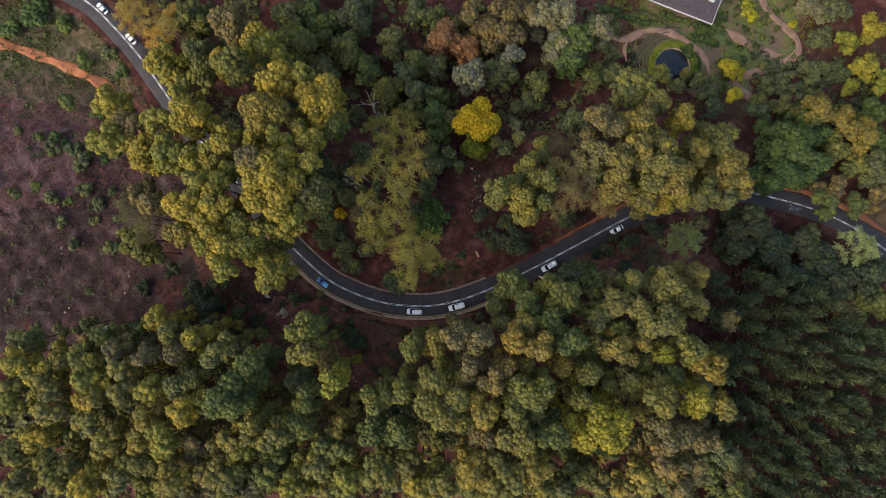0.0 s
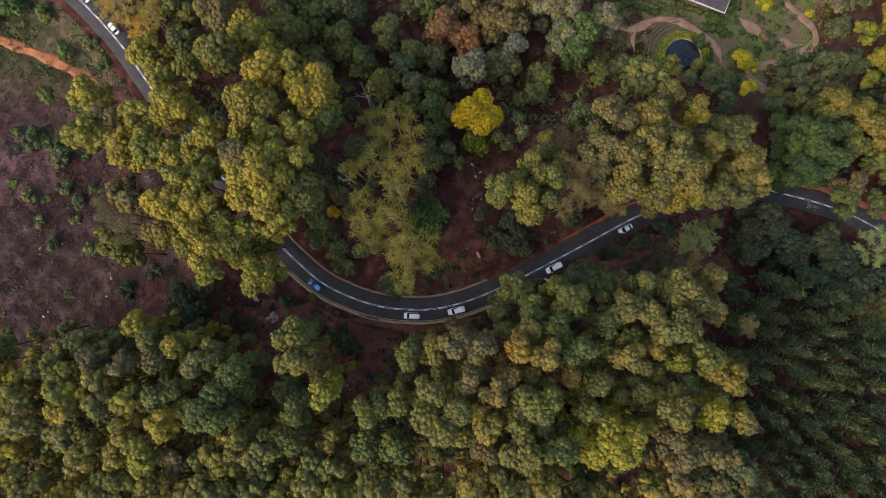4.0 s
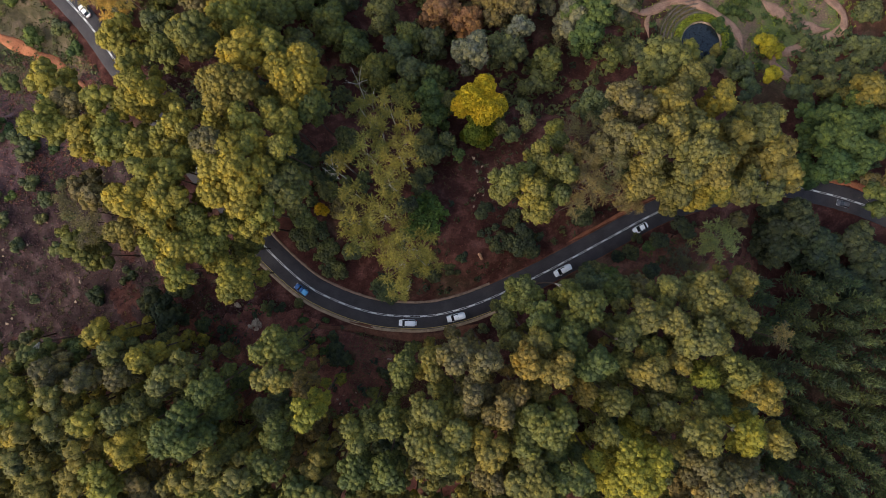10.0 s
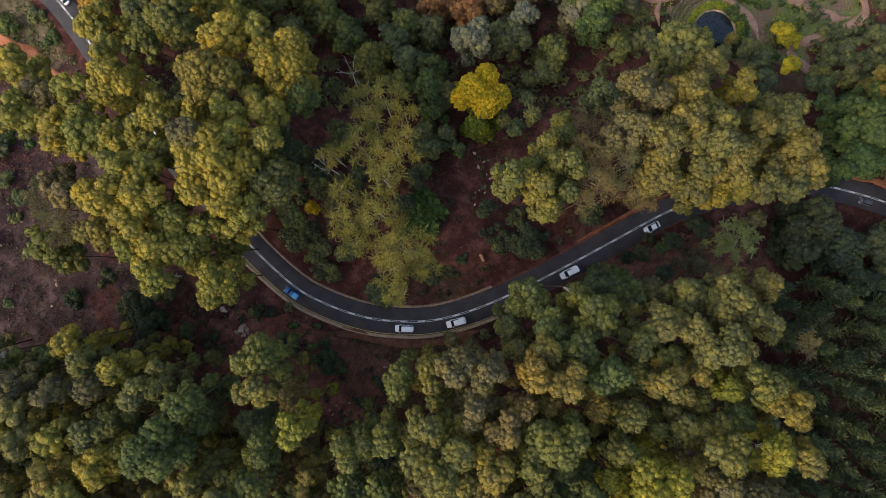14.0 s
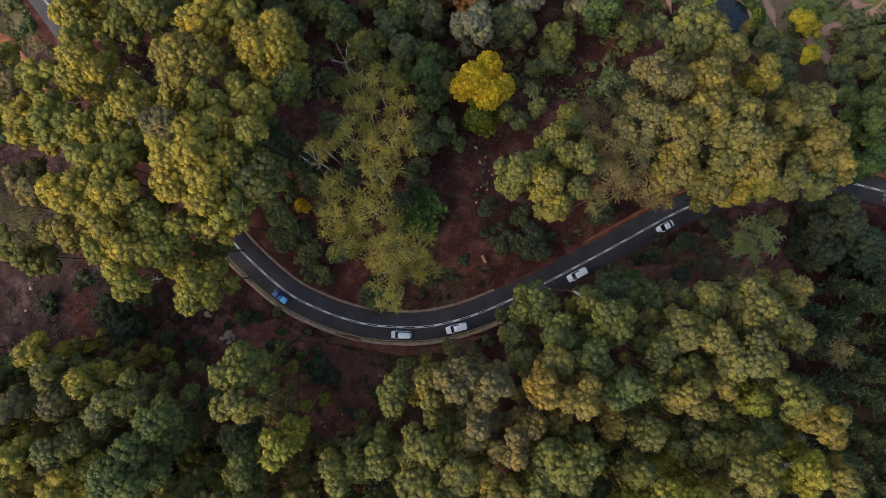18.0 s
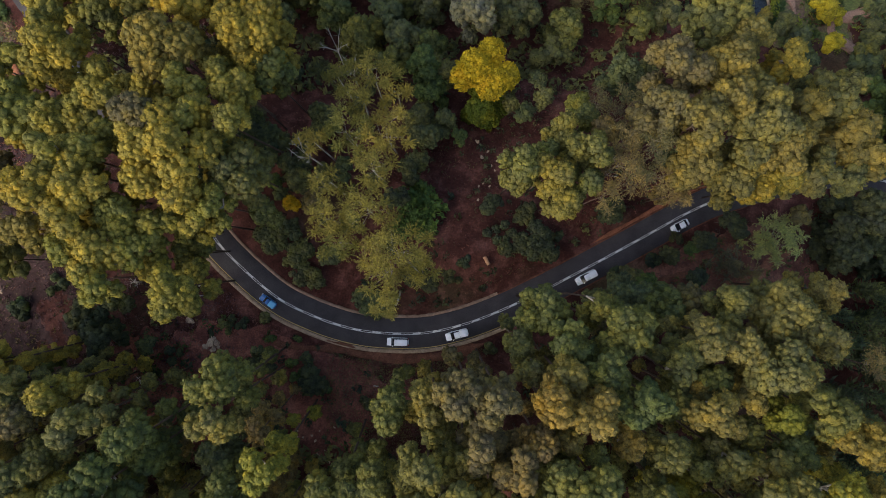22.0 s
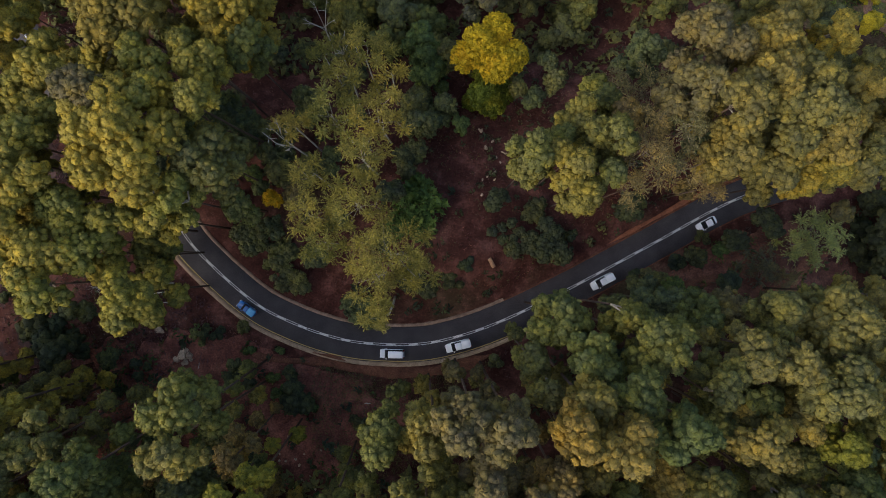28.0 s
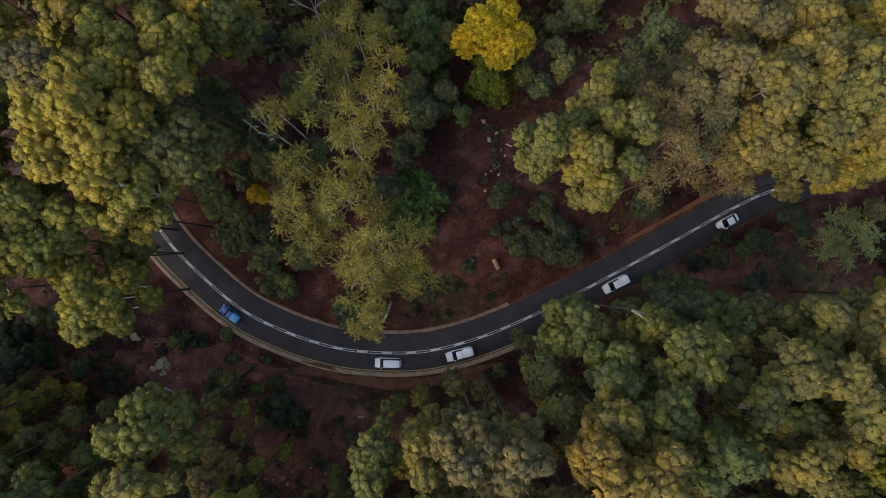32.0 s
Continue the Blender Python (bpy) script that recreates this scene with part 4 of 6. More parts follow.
tree(DARKGREEN, 122.2, 57.9, 5.5, -16)
tree(DARKGREEN, 117.1, 50.4, 5.0, -14)
tree(DARKGREEN, 130.2, 62.2, 5.5, -16)
tree(DARKGREEN, 134.5, 75.3, 5.5, -16)
tree(SILVER, 132.2, 83.2, 5.5, -16)
tree(DARKGREEN, 124.0, 49.5, 5.4, -14)
tree(DARKGREEN, 130.1, 55.9, 5.1, -16)
tree(DARKGREEN, 114.0, 56.7, 4.3, -16)
tree(SILVER, 127.1, 86.5, 5.1, -16)
tree(DARKGREEN, 138.2, 83.7, 5.9, -16)
# along the upper road
tree(GOLDWISP, -103.9, 79.7, 7.8, -6)
tree(GOLDWISP, -92.0, 75.0, 4.8, -5)
tree(GOLDWISP, -97.5, 72.0, 4.9, -7)
tree(OLIVE, -93.2, 63.1, 6.3, -4)
tree(BLUEGREEN, -86.5, 79.7, 6.8, -8)
tree(DARKGREEN, -82.6, 67.3, 5.2, -6)
tree(BLUEGREEN, -79.5, 57.6, 4.7, -2)
tree(GOLDWISP, -91.3, 79.8, 4.1, -7)
tree(MIDGREEN, -142.8, 83.6, 5.9, -17)
tree(MIDGREEN, -152.6, 78.4, 4.0, -19)
tree(MIDGREEN, -133.4, 79.6, 3.6, -18)
tree(DARKGREEN, -117.3, 68.7, 3.1, -17)
tree(MIDGREEN, -112.2, 62.1, 2.8, -17)
tree(MIDGREEN, -126.3, 66.3, 2.8, -19)
tree(BLUEGREEN, -129.6, 51.5, 3.1, -14)
tree(MIDGREEN, -133.8, 39.2, 2.3, -13)
tree(DARKGREEN, -126.7, 34.7, 4.2, -11)
tree(DARKGREEN, -134.8, 34.8, 3.1, -12)
tree(DARKGREEN, -122.3, 29.0, 3.0, -9)
tree(MIDGREEN, -140.6, 39.3, 1.9, -14)
tree(DARKGREEN, -146.4, 41.3, 1.9, -14)
tree(MIDGREEN, -137.6, 21.4, 2.3, -10)
tree(DARKGREEN, -131.7, 17.5, 2.6, -9)
tree(DARKGREEN, -119.9, 20.3, 3.0, -8)
tree(DARKGREEN, -144.4, 18.6, 2.3, -11)
tree(DARKGREEN, -115.4, 15.5, 2.6, -7)
tree(DARKGREEN, -108.7, 0.4, 2.6, -5)
tree(DARKGREEN, -122.7, 2.3, 1.9, -7)
tree(DEEPGREEN, -98.4, -12.5, 2.9, -3)
tree(DARKGREEN, -88.3, -6.9, 2.9, -1)
# dark shrubs added so the gaps under the feathery trees look shaded
tree(DARKGREEN, -16.5, 27.1, 3.9, 5)
tree(DARKGREEN, -21.8, 19.9, 3.9, 5)
tree(DARKGREEN, -13.8, 17.2, 3.5, 6)
tree(DARKGREEN, -19.6, 6.6, 3.5, 6)
tree(DARKGREEN, -25.4, 17.3, 3.9, 5)
tree(DARKGREEN, -10.2, 3.9, 3.5, 6)
tree(DARKGREEN, -22.6, 0.4, 3.9, 6)
tree(DARKGREEN, -16.6, 34.3, 3.9, 4)
tree(DARKGREEN, -25.5, 30.8, 3.9, 4)
tree(DARKGREEN, -39.8, 11.1, 3.5, 4)
tree(DARKGREEN, -32.7, 5.7, 3.5, 4)
tree(DARKGREEN, -28.2, -5.0, 3.2, 4)
# SW forest
tree(BLUEGREEN, -34.4, -21.0, 5.2, 48)
tree(YELLOWGREEN, -34.3, -25.1, 3.9, 50)
tree(LIME, -26.9, -32.6, 4.1, 48)
tree(BLUEGREEN, -51.8, -35.8, 6.6, 53)
tree(BLUEGREEN, -47.5, -28.2, 3.6, 49)
tree(GREENOLIVE, -55.7, -25.3, 4.0, 49)
tree(OLIVE, -75.1, -18.3, 3.1, 38)
tree(GREENOLIVE, -69.8, -21.6, 3.2, 41)
tree(OLIVE, -64.1, -23.0, 3.0, 42)
tree(BROWNOLIVE, -68.0, -26.4, 3.0, 43)
tree(BLUEGREEN, -82.6, -23.1, 3.4, 34)
tree(BROWNOLIVE, -83.1, -25.2, 3.6, 43)
tree(GREENOLIVE, -81.3, -30.2, 3.1, 45)
tree(BROWNOLIVE, -75.7, -27.0, 2.7, 44)
tree(BLUEGREEN, -91.1, -28.4, 4.8, 43)
tree(OLIVE, -89.3, -33.0, 4.4, 45)
tree(YELLOWGREEN, -87.1, -37.4, 2.7, 45)
tree(GREENOLIVE, -80.3, -36.2, 3.8, 46)
tree(OLIVE, -73.4, -34.8, 2.9, 46)
tree(GREENOLIVE, -65.7, -33.7, 3.9, 48)
tree(OLIVE, -64.9, -40.2, 4.8, 48)
tree(GREENOLIVE, -61.9, -32.4, 2.3, 46)
tree(YELLOWGREEN, -73.7, -40.9, 3.5, 47)
tree(OLIVE, -70.4, -44.9, 3.9, 47)
tree(GREENOLIVE, -89.4, -43.3, 4.2, 46)
tree(YELLOWGREEN, -83.3, -47.6, 3.9, 46)
tree(YELLOWGREEN, -76.5, -48.0, 3.8, 46)
tree(OLIVE, -69.5, -49.1, 3.1, 46)
tree(BROWNOLIVE, -64.4, -49.2, 3.2, 42)
tree(YELLOWGREEN, -52.9, -48.2, 3.5, 45)
tree(BLUEGREEN, -34.7, -38.4, 3.8, 44)
tree(BLUEGREEN, -36.6, -45.0, 4.2, 46)
tree(YELLOWGREEN, -41.9, -46.2, 4.1, 48)
tree(BLUEGREEN, -45.5, -42.7, 2.8, 40)
tree(DARKGREEN, -39.1, -36.2, 3.0, 32)
tree(GREENOLIVE, -26.9, -46.4, 3.7, 40)
tree(BLUEGREEN, -31.0, -50.9, 4.1, 42)
tree(BLUEGREEN, -16.0, -37.0, 4.0, 49)
tree(BLUEGREEN, -10.2, -34.6, 3.9, 49)
tree(BLUEGREEN, -17.3, -45.5, 4.3, 47)
tree(BLUEGREEN, -10.9, -45.8, 4.5, 49)
tree(BROWNOLIVE, -24.0, -51.2, 3.0, 40)
tree(YELLOWGREEN, -47.6, -43.5, 2.9, 46)
tree(BROWNOLIVE, -31.5, -30.3, 3.2, 34)
tree(OLIVE, -112.2, -29.4, 4.6, 37)
tree(DARKGREEN, -112.3, -23.9, 3.9, 34)
tree(GREENOLIVE, -100.7, -29.5, 4.0, 38)
tree(OLIVE, -105.3, -32.5, 4.0, 40)
tree(BROWNOLIVE, -94.6, -25.4, 4.3, 36)
tree(GREENOLIVE, -98.3, -39.4, 5.7, 45)
tree(YELLOWGREEN, -101.8, -34.9, 3.9, 42)
tree(BLUEGREEN, -42.8, -52.6, 3.9, 42)
tree(YELLOWGREEN, -76.9, -52.4, 5.2, 45)
tree(YELLOWGREEN, -84.8, -49.3, 4.1, 45)
tree(OLIVE, -104.0, -48.3, 4.2, 43)
tree(YELLOWGREEN, -96.9, -55.3, 5.9, 45)
tree(YELLOWGREEN, -109.0, -51.1, 4.2, 43)
tree(GREENOLIVE, -108.1, -59.9, 4.8, 43)
tree(OLIVE, -89.6, -59.2, 5.2, 45)
tree(GREENOLIVE, -81.4, -56.8, 3.9, 45)
tree(OLIVE, -70.2, -49.5, 4.8, 44)
tree(YELLOWGREEN, -68.4, -57.8, 5.2, 45)
tree(GREENOLIVE, -58.1, -56.5, 4.8, 45)
tree(OLIVE, -51.9, -51.4, 4.2, 43)
tree(GREENOLIVE, -54.2, -58.8, 4.8, 44)
tree(BLUEGREEN, -44.8, -57.3, 4.8, 43)
tree(BROWNOLIVE, -49.0, -61.4, 3.9, 43)
tree(OLIVE, -37.4, -60.2, 4.8, 43)
tree(GREENOLIVE, -31.5, -55.5, 4.8, 44)
tree(BLUEGREEN, -25.7, -51.1, 4.1, 44)
tree(OLIVE, -24.2, -58.0, 4.8, 45)
tree(YELLOWGREEN, -15.5, -54.8, 5.1, 50)
tree(GREENOLIVE, -8.4, -53.3, 4.0, 49)
tree(OLIVE, -5.6, -58.8, 4.6, 50)
tree(GREENOLIVE, -28.5, -62.1, 3.9, 44)
tree(OLIVE, -111.1, -40.5, 4.0, 40)
tree(YELLOWGREEN, -113.1, -36.5, 3.6, 38)
tree(BROWNOLIVE, -64.5, -52.1, 4.0, 40)
# S forest
tree(BLUEGREEN, -7.6, -25.0, 3.4, 45)
tree(YELLOWGREEN, -1.6, -24.0, 3.5, 47)
tree(BROWNOLIVE, 3.8, -21.0, 3.5, 52)
tree(BROWNOLIVE, 8.9, -21.6, 4.1, 54)
tree(BROWNOLIVE, 6.9, -28.2, 3.7, 54)
tree(BROWNOLIVE, 12.1, -31.2, 4.3, 55)
tree(YELLOWGREEN, 0.7, -37.1, 7.4, 57)
tree(YELLOWGREEN, 9.6, -37.6, 4.6, 56)
tree(YELLOWGREEN, -1.8, -30.7, 3.9, 54)
tree(GREENOLIVE, 5.0, -30.8, 2.8, 50)
tree(BLUEGREEN, 21.2, -32.8, 5.7, 57)
tree(BLUEGREEN, 25.9, -43.8, 4.4, 54)
tree(BLUEGREEN, 16.8, -37.5, 2.9, 54)
tree(YELLOWGREEN, 17.7, -44.7, 5.8, 56)
tree(BROWNOLIVE, 10.1, -45.6, 3.4, 52)
tree(AMBER, 17.1, -21.7, 3.4, 56)
tree(AMBER, 23.2, -22.6, 4.0, 56)
tree(AMBER, 20.2, -17.5, 2.7, 51)
tree(AMBER, 20.2, -27.8, 2.2, 50)
tree(AMBER, 29.5, -28.3, 2.4, 50)
tree(BLUEGREEN, 29.6, -12.0, 5.2, 48)
tree(BLUEGREEN, 21.6, -14.2, 3.9, 46)
tree(BLUEGREEN, 26.1, -17.1, 3.6, 50)
tree(BLUEGREEN, 30.8, -22.0, 4.1, 53)
tree(BLUEGREEN, 18.3, -9.5, 4.3, 40)
tree(GREENOLIVE, 14.6, -15.2, 2.4, 38)
tree(DARKGREEN, 36.1, -8.0, 4.2, 30)
tree(BLUEGREEN, 40.7, -9.0, 3.4, 34)
tree(BLUEGREEN, 27.0, -9.1, 2.8, 42)
tree(GREENOLIVE, 15.4, -18.8, 2.4, 42)
tree(GREENOLIVE, 42.5, -13.4, 4.6, 46)
tree(GREENOLIVE, 48.4, -14.5, 3.8, 46)
tree(GREENOLIVE, 38.8, -16.9, 3.8, 46)
tree(GREENOLIVE, 49.1, -8.5, 3.4, 42)
tree(BROWNOLIVE, 46.2, -8.5, 3.0, 32)
tree(GREENOLIVE, 43.6, -24.6, 4.5, 48)
tree(BLUEGREEN, 39.1, -24.4, 3.4, 42)
tree(BLUEGREEN, 45.4, -20.3, 3.0, 42)
tree(GREENOLIVE, 35.7, -30.8, 3.0, 48)
tree(BLUEGREEN, 42.1, -34.9, 3.4, 44)
tree(GREENOLIVE, 47.0, -32.7, 2.9, 46)
tree(YELLOWGREEN, 33.6, -36.5, 2.8, 50)
tree(LIME, 31.0, -41.7, 2.0, 50)
tree(LIME, 40.0, -41.1, 6.9, 55)
tree(LIME, 34.6, -45.6, 3.0, 52)
tree(YELLOWGREEN, 52.2, -35.6, 5.2, 52)
tree(BLUEGREEN, 51.4, -29.8, 2.5, 42)
tree(GREENOLIVE, 54.8, -17.5, 6.1, 47)
tree(GREENOLIVE, 58.0, -10.7, 6.2, 43)
tree(GREENOLIVE, 67.2, -6.8, 4.0, 36)
tree(GREENOLIVE, 66.4, -14.3, 3.7, 40)
tree(GREENOLIVE, 54.2, -9.3, 3.3, 40)
tree(BLUEGREEN, 61.4, -24.6, 4.3, 48)
tree(YELLOWGREEN, 66.2, -29.1, 4.7, 49)
tree(LIME, 61.8, -36.6, 4.4, 51)
tree(YELLOWGREEN, 69.4, -38.5, 3.4, 48)
tree(LIME, 56.1, -26.3, 2.5, 44)
tree(BLUEGREEN, 58.1, -31.8, 2.7, 44)
tree(GREENOLIVE, 50.6, -23.4, 2.7, 44)
tree(BROWNOLIVE, 55.0, -44.8, 5.5, 52)
tree(BROWNOLIVE, 63.9, -46.4, 4.3, 50)
tree(TWIGGY, 75.9, -18.8, 3.1, 36)
tree(YELLOWGREEN, 6.2, -52.4, 4.4, 56)
tree(YELLOWGREEN, 15.4, -53.9, 5.1, 56)
tree(YELLOWGREEN, 22.1, -51.4, 4.3, 55)
tree(BROWNOLIVE, 53.6, -51.3, 4.8, 52)
tree(BROWNOLIVE, 61.4, -53.3, 4.4, 50)
tree(YELLOWGREEN, 50.2, -56.0, 4.4, 50)
tree(BROWNOLIVE, 58.6, -58.7, 3.9, 50)
tree(BLUEGREEN, 34.4, -57.5, 3.9, 42)
tree(GREENOLIVE, 39.0, -59.1, 3.4, 45)
tree(DARKGREEN, 30.8, -60.6, 3.4, 44)
tree(YELLOWGREEN, 24.2, -59.1, 3.9, 50)
tree(GREENOLIVE, 46.4, -60.9, 3.4, 44)
tree(YELLOWGREEN, 11.4, -56.0, 3.8, 56)
tree(YELLOWGREEN, -0.4, -55.8, 3.9, 53)
# scrub by the clearing
tree(DEEPGREEN, -28.9, -28.0, 4.9, 6)
tree(DARKGREEN, -22.7, -26.2, 3.2, 5)
tree(DEEPGREEN, -39.8, -23.7, 3.5, 4)
tree(DARKGREEN, -32.5, -32.5, 3.9, 5)
tree(DEEPGREEN, -76.8, -13.6, 4.9, 8)
tree(DARKGREEN, -70.3, -10.2, 3.5, 6)
tree(DEEPGREEN, -39.8, -28.1, 3.2, 4)
tree(DARKGREEN, -71.2, -20.8, 3.5, 6)
tree(DEEPGREEN, -25.4, -35.1, 3.2, 5)
tree(DARKGREEN, -41.6, -34.6, 3.8, 8)
# bushes round the bend and the clearing
tree(DEEPGREEN, -73.6, -15.2, 3.8, 8)
tree(DARKGREEN, -68.9, -16.1, 4.1, 9)
tree(DEEPGREEN, -65.7, -14.4, 2.8, 6)
tree(DARKGREEN, -60.4, -18.8, 2.3, 4)
tree(DEEPGREEN, -59.2, -22.9, 2.6, 5)
tree(DARKGREEN, -64.1, -19.8, 2.2, 5)
tree(DEEPGREEN, -71.7, -22.5, 2.8, 6)
tree(DARKGREEN, -47.1, -15.8, 2.1, 4)
tree(MIDGREEN, -69.5, -29.3, 3.9, 14)
tree(DARKGREEN, -70.8, -27.4, 2.7, 10)
tree(DARKGREEN, -67.3, -38.2, 3.7, 10)
tree(DARKGREEN, -39.7, -21.8, 2.6, 5)
tree(BLUEGREEN, -39.9, -26.4, 3.2, 8)
tree(BLUEGREEN, -43.0, -27.8, 2.7, 10)
tree(DEEPGREEN, -63.5, -27.1, 1.8, 4)
tree(DARKGREEN, -68.7, -23.8, 2.1, 4)
tree(MIDGREEN, -37.0, -19.1, 1.5, 2.5)
tree(MIDGREEN, -31.5, -18.9, 1.3, 1.5)
tree(MIDGREEN, -32.8, -24.3, 1.9, 3)
tree(MIDGREEN, -30.0, -27.2, 2.5, 4)
tree(MIDGREEN, -25.7, -29.9, 2.8, 5)
tree(DARKGREEN, -23.3, -32.2, 2.3, 4)
tree(DEEPGREEN, -34.2, -32.7, 2.8, 7)
tree(DARKGREEN, -30.9, -31.2, 1.8, 4)
tree(DEEPGREEN, -34.9, -37.4, 3.2, 8)
tree(DARKGREEN, -29.6, -23.5, 1.7, 3)
tree(DARKGREEN, 8.0, -23.9, 2.2, 6)
tree(DARKGREEN, 11.4, -21.3, 1.8, 5)
tree(DEEPGREEN, -15.3, -33.1, 2.2, 6)
tree(DARKGREEN, -38.9, -14.1, 1.3, 1.5)
tree(DEEPGREEN, -43.9, -15.5, 1.5, 2)
tree(DARKGREEN, 34.7, -8.8, 2.7, 12)
tree(DARKGREEN, 39.4, -6.6, 2.5, 10)
tree(MIDGREEN, 43.6, -6.5, 2.6, 14)
tree(DARKGREEN, 42.0, -5.1, 2.1, 12)
tree(DARKGREEN, 42.8, -9.3, 2.4, 22)
tree(DARKGREEN, 36.7, -10.1, 2.4, 24)
tree(DARKGREEN, 48.7, -9.3, 2.4, 24)
tree(BROWNOLIVE, 62.0, -8.6, 1.9, 10)
tree(DEEPGREEN, 52.6, -0.3, 2.5, 3)
tree(DEEPGREEN, 49.7, -1.8, 1.9, 2.5)
tree(DEEPGREEN, 59.5, 2.9, 2.5, 4)
tree(MIDGREEN, 57.2, 1.1, 1.8, 4)
tree(DEEPGREEN, 65.3, 7.3, 2.4, 5)
tree(DEEPGREEN, 68.0, 5.3, 2.1, 4)
tree(DEEPGREEN, 41.1, -3.9, 1.5, 2)
tree(DEEPGREEN, 55.0, 3.5, 1.5, 2)
tree(DEEPGREEN, 39.1, 11.2, 2.3, 4)
tree(DARKGREEN, 20.6, 32.6, 2.6, 0)
tree(DARKGREEN, 17.1, 34.9, 2.1, 0)
tree(DARKGREEN, 24.7, 36.1, 2.1, 1)
tree(DARKGREEN, 23.5, 40.7, 2.1, -1)
tree(DEEPGREEN, 26.2, 3.5, 2.3, 3)
tree(DEEPGREEN, 22.5, 5.6, 2.1, 3)
tree(DEEPGREEN, 3.1, -5.2, 2.3, 4)
tree(DEEPGREEN, 6.2, -1.6, 1.7, 3)
tree(DARKGREEN, -31.2, -5.1, 2.1, 3)
tree(DARKGREEN, -34.8, 13.9, 2.4, 5)
tree(DARKGREEN, -34.1, 5.8, 2.3, 4)
tree(DARKGREEN, -31.2, 1.6, 2.1, 3)
tree(MIDGREEN, 5.4, 27.1, 2.1, 1)
tree(DARKGREEN, -1.0, 26.7, 2.7, 3)
tree(DARKGREEN, 2.2, 31.2, 2.5, 2)
tree(DARKGREEN, -4.1, 21.4, 2.5, 3)
tree(MIDGREEN, -3.0, 42.7, 4.2, 6)
tree(MIDGREEN, -0.9, 37.5, 4.1, 3)
tree(DARKGREEN, -5.0, 31.3, 3.6, 6)
tree(DARKGREEN, -3.0, 27.1, 3.4, 6)
tree(DARKGREEN, 3.3, 41.9, 3.1, 2)
tree(MIDGREEN, -35.8, 16.0, 2.4, 5)
tree(DARKGREEN, 41.8, 40.0, 4.5, 8)
tree(OLIVE, 30.7, 32.9, 2.3, 10)
tree(DEEPGREEN, 20.0, 8.8, 3.1, 3)
tree(DEEPGREEN, 28.1, 11.3, 2.7, 4)
tree(DEEPGREEN, 39.4, 9.7, 3.1, 5)
tree(BROWNOLIVE, 48.2, 12.6, 2.6, 6)
tree(OLIVE, 52.4, 15.4, 2.4, 8)
tree(DARKGREEN, 42.0, 25.1, 2.8, 14)
tree(DARKGREEN, 47.7, 21.3, 2.8, 14)
tree(DEEPGREEN, -72.0, -18.5, 4.3, 12)
tree(GOLDGREEN, 11.4, 35.4, 6.4, 4)
tree(DARKGREEN, -44.0, 26.7, 4.0, 8)
tree(DARKGREEN, -41.8, 22.0, 3.6, 6)
tree(DARKGREEN, -46.8, 25.6, 3.0, 8)
tree(DARKGREEN, -37.6, 21.0, 3.0, 6)
tree(DEEPGREEN, 41.1, -9.5, 2.6, 8)
tree(DEEPGREEN, 47.2, -9.5, 2.6, 8)
tree(DEEPGREEN, 53.2, -9.6, 2.4, 8)
tree(TWIGGY, 40.4, -8.1, 2.9, 10)
tree(TWIGGY, 44.5, -7.4, 2.9, 12)
tree(SAGE, 65.7, -2.8, 2.6, 6)
# slender trees that fill the gaps of the canopy
gf = np.random.default_rng(21)
tall = [q for q in TREES if q[4] > 19 and q[0]["tuft"]]
for i in range(2600):
    x, y = gf.uniform(-95, 95), gf.uniform(-56, 56)
    near = min(tall, key=lambda q: math.hypot(x - q[1], y - q[2]) - q[3])
    R = gf.uniform(1.7, 2.7)
    others = [q for q in tall if math.hypot(x - q[1], y - q[2]) < q[3] + 3.2]
    if len(others) < 4 or np.min(np.hypot(ROAD[:, 0] - x, ROAD[:, 1] - y)) < 13 or any(math.hypot(x - q[1], y - q[2]) < 0.72 * q[3] + 0.72 * R for q in others):
        continue
    tall.append((near[0], x, y, R, near[4] - gf.uniform(1.5, 6.0)))
    tree(near[0], round(x, 1), round(y, 1), R, round(tall[-1][4], 1))
# lower trees that close the canopy under the southern gums
gu = np.random.default_rng(77)
for i in range(130):
    x, y = gu.uniform(-125, 88), gu.uniform(-72, -30)
    if y > -40 - 8 * math.sin(x * 0.05) and -75 < x < -5:
        continue
    if any(math.hypot(x - q[1], y - q[2]) < 3.6 for q in TREES):
        continue
    tree((BLUEGREEN, DARKGREEN, BROWNOLIVE)[i % 3], round(x, 1), round(y, 1), gu.uniform(3.4, 4.6), land1(x, y) + gu.uniform(18, 27))
# dark undergrowth at the foot of the forest's edge
for k, x, y, R, top in list(TREES):
    if top < 26:
        continue
    for f in (0.92, 0.84, 0.76):
        px, py = x * f, y * f
        if any(math.hypot(px - q[1], py - q[2]) < 4.2 for q in TREES) or np.min(np.hypot(ROAD[:, 0] - px, ROAD[:, 1] - py)) < 8 or math.hypot(px, py + 32) < 14 or px < -58 and -24 < py < 40 or -64 < px < 2 and -50 < py < -12:
            continue
        tree((DARKGREEN, DEEPGREEN, DEEPGREEN, BROWNOLIVE)[len(TREES) % 4], round(px, 1), round(py, 1), gu.uniform(2.6, 3.8), land1(px, py) + gu.uniform(5, 14))
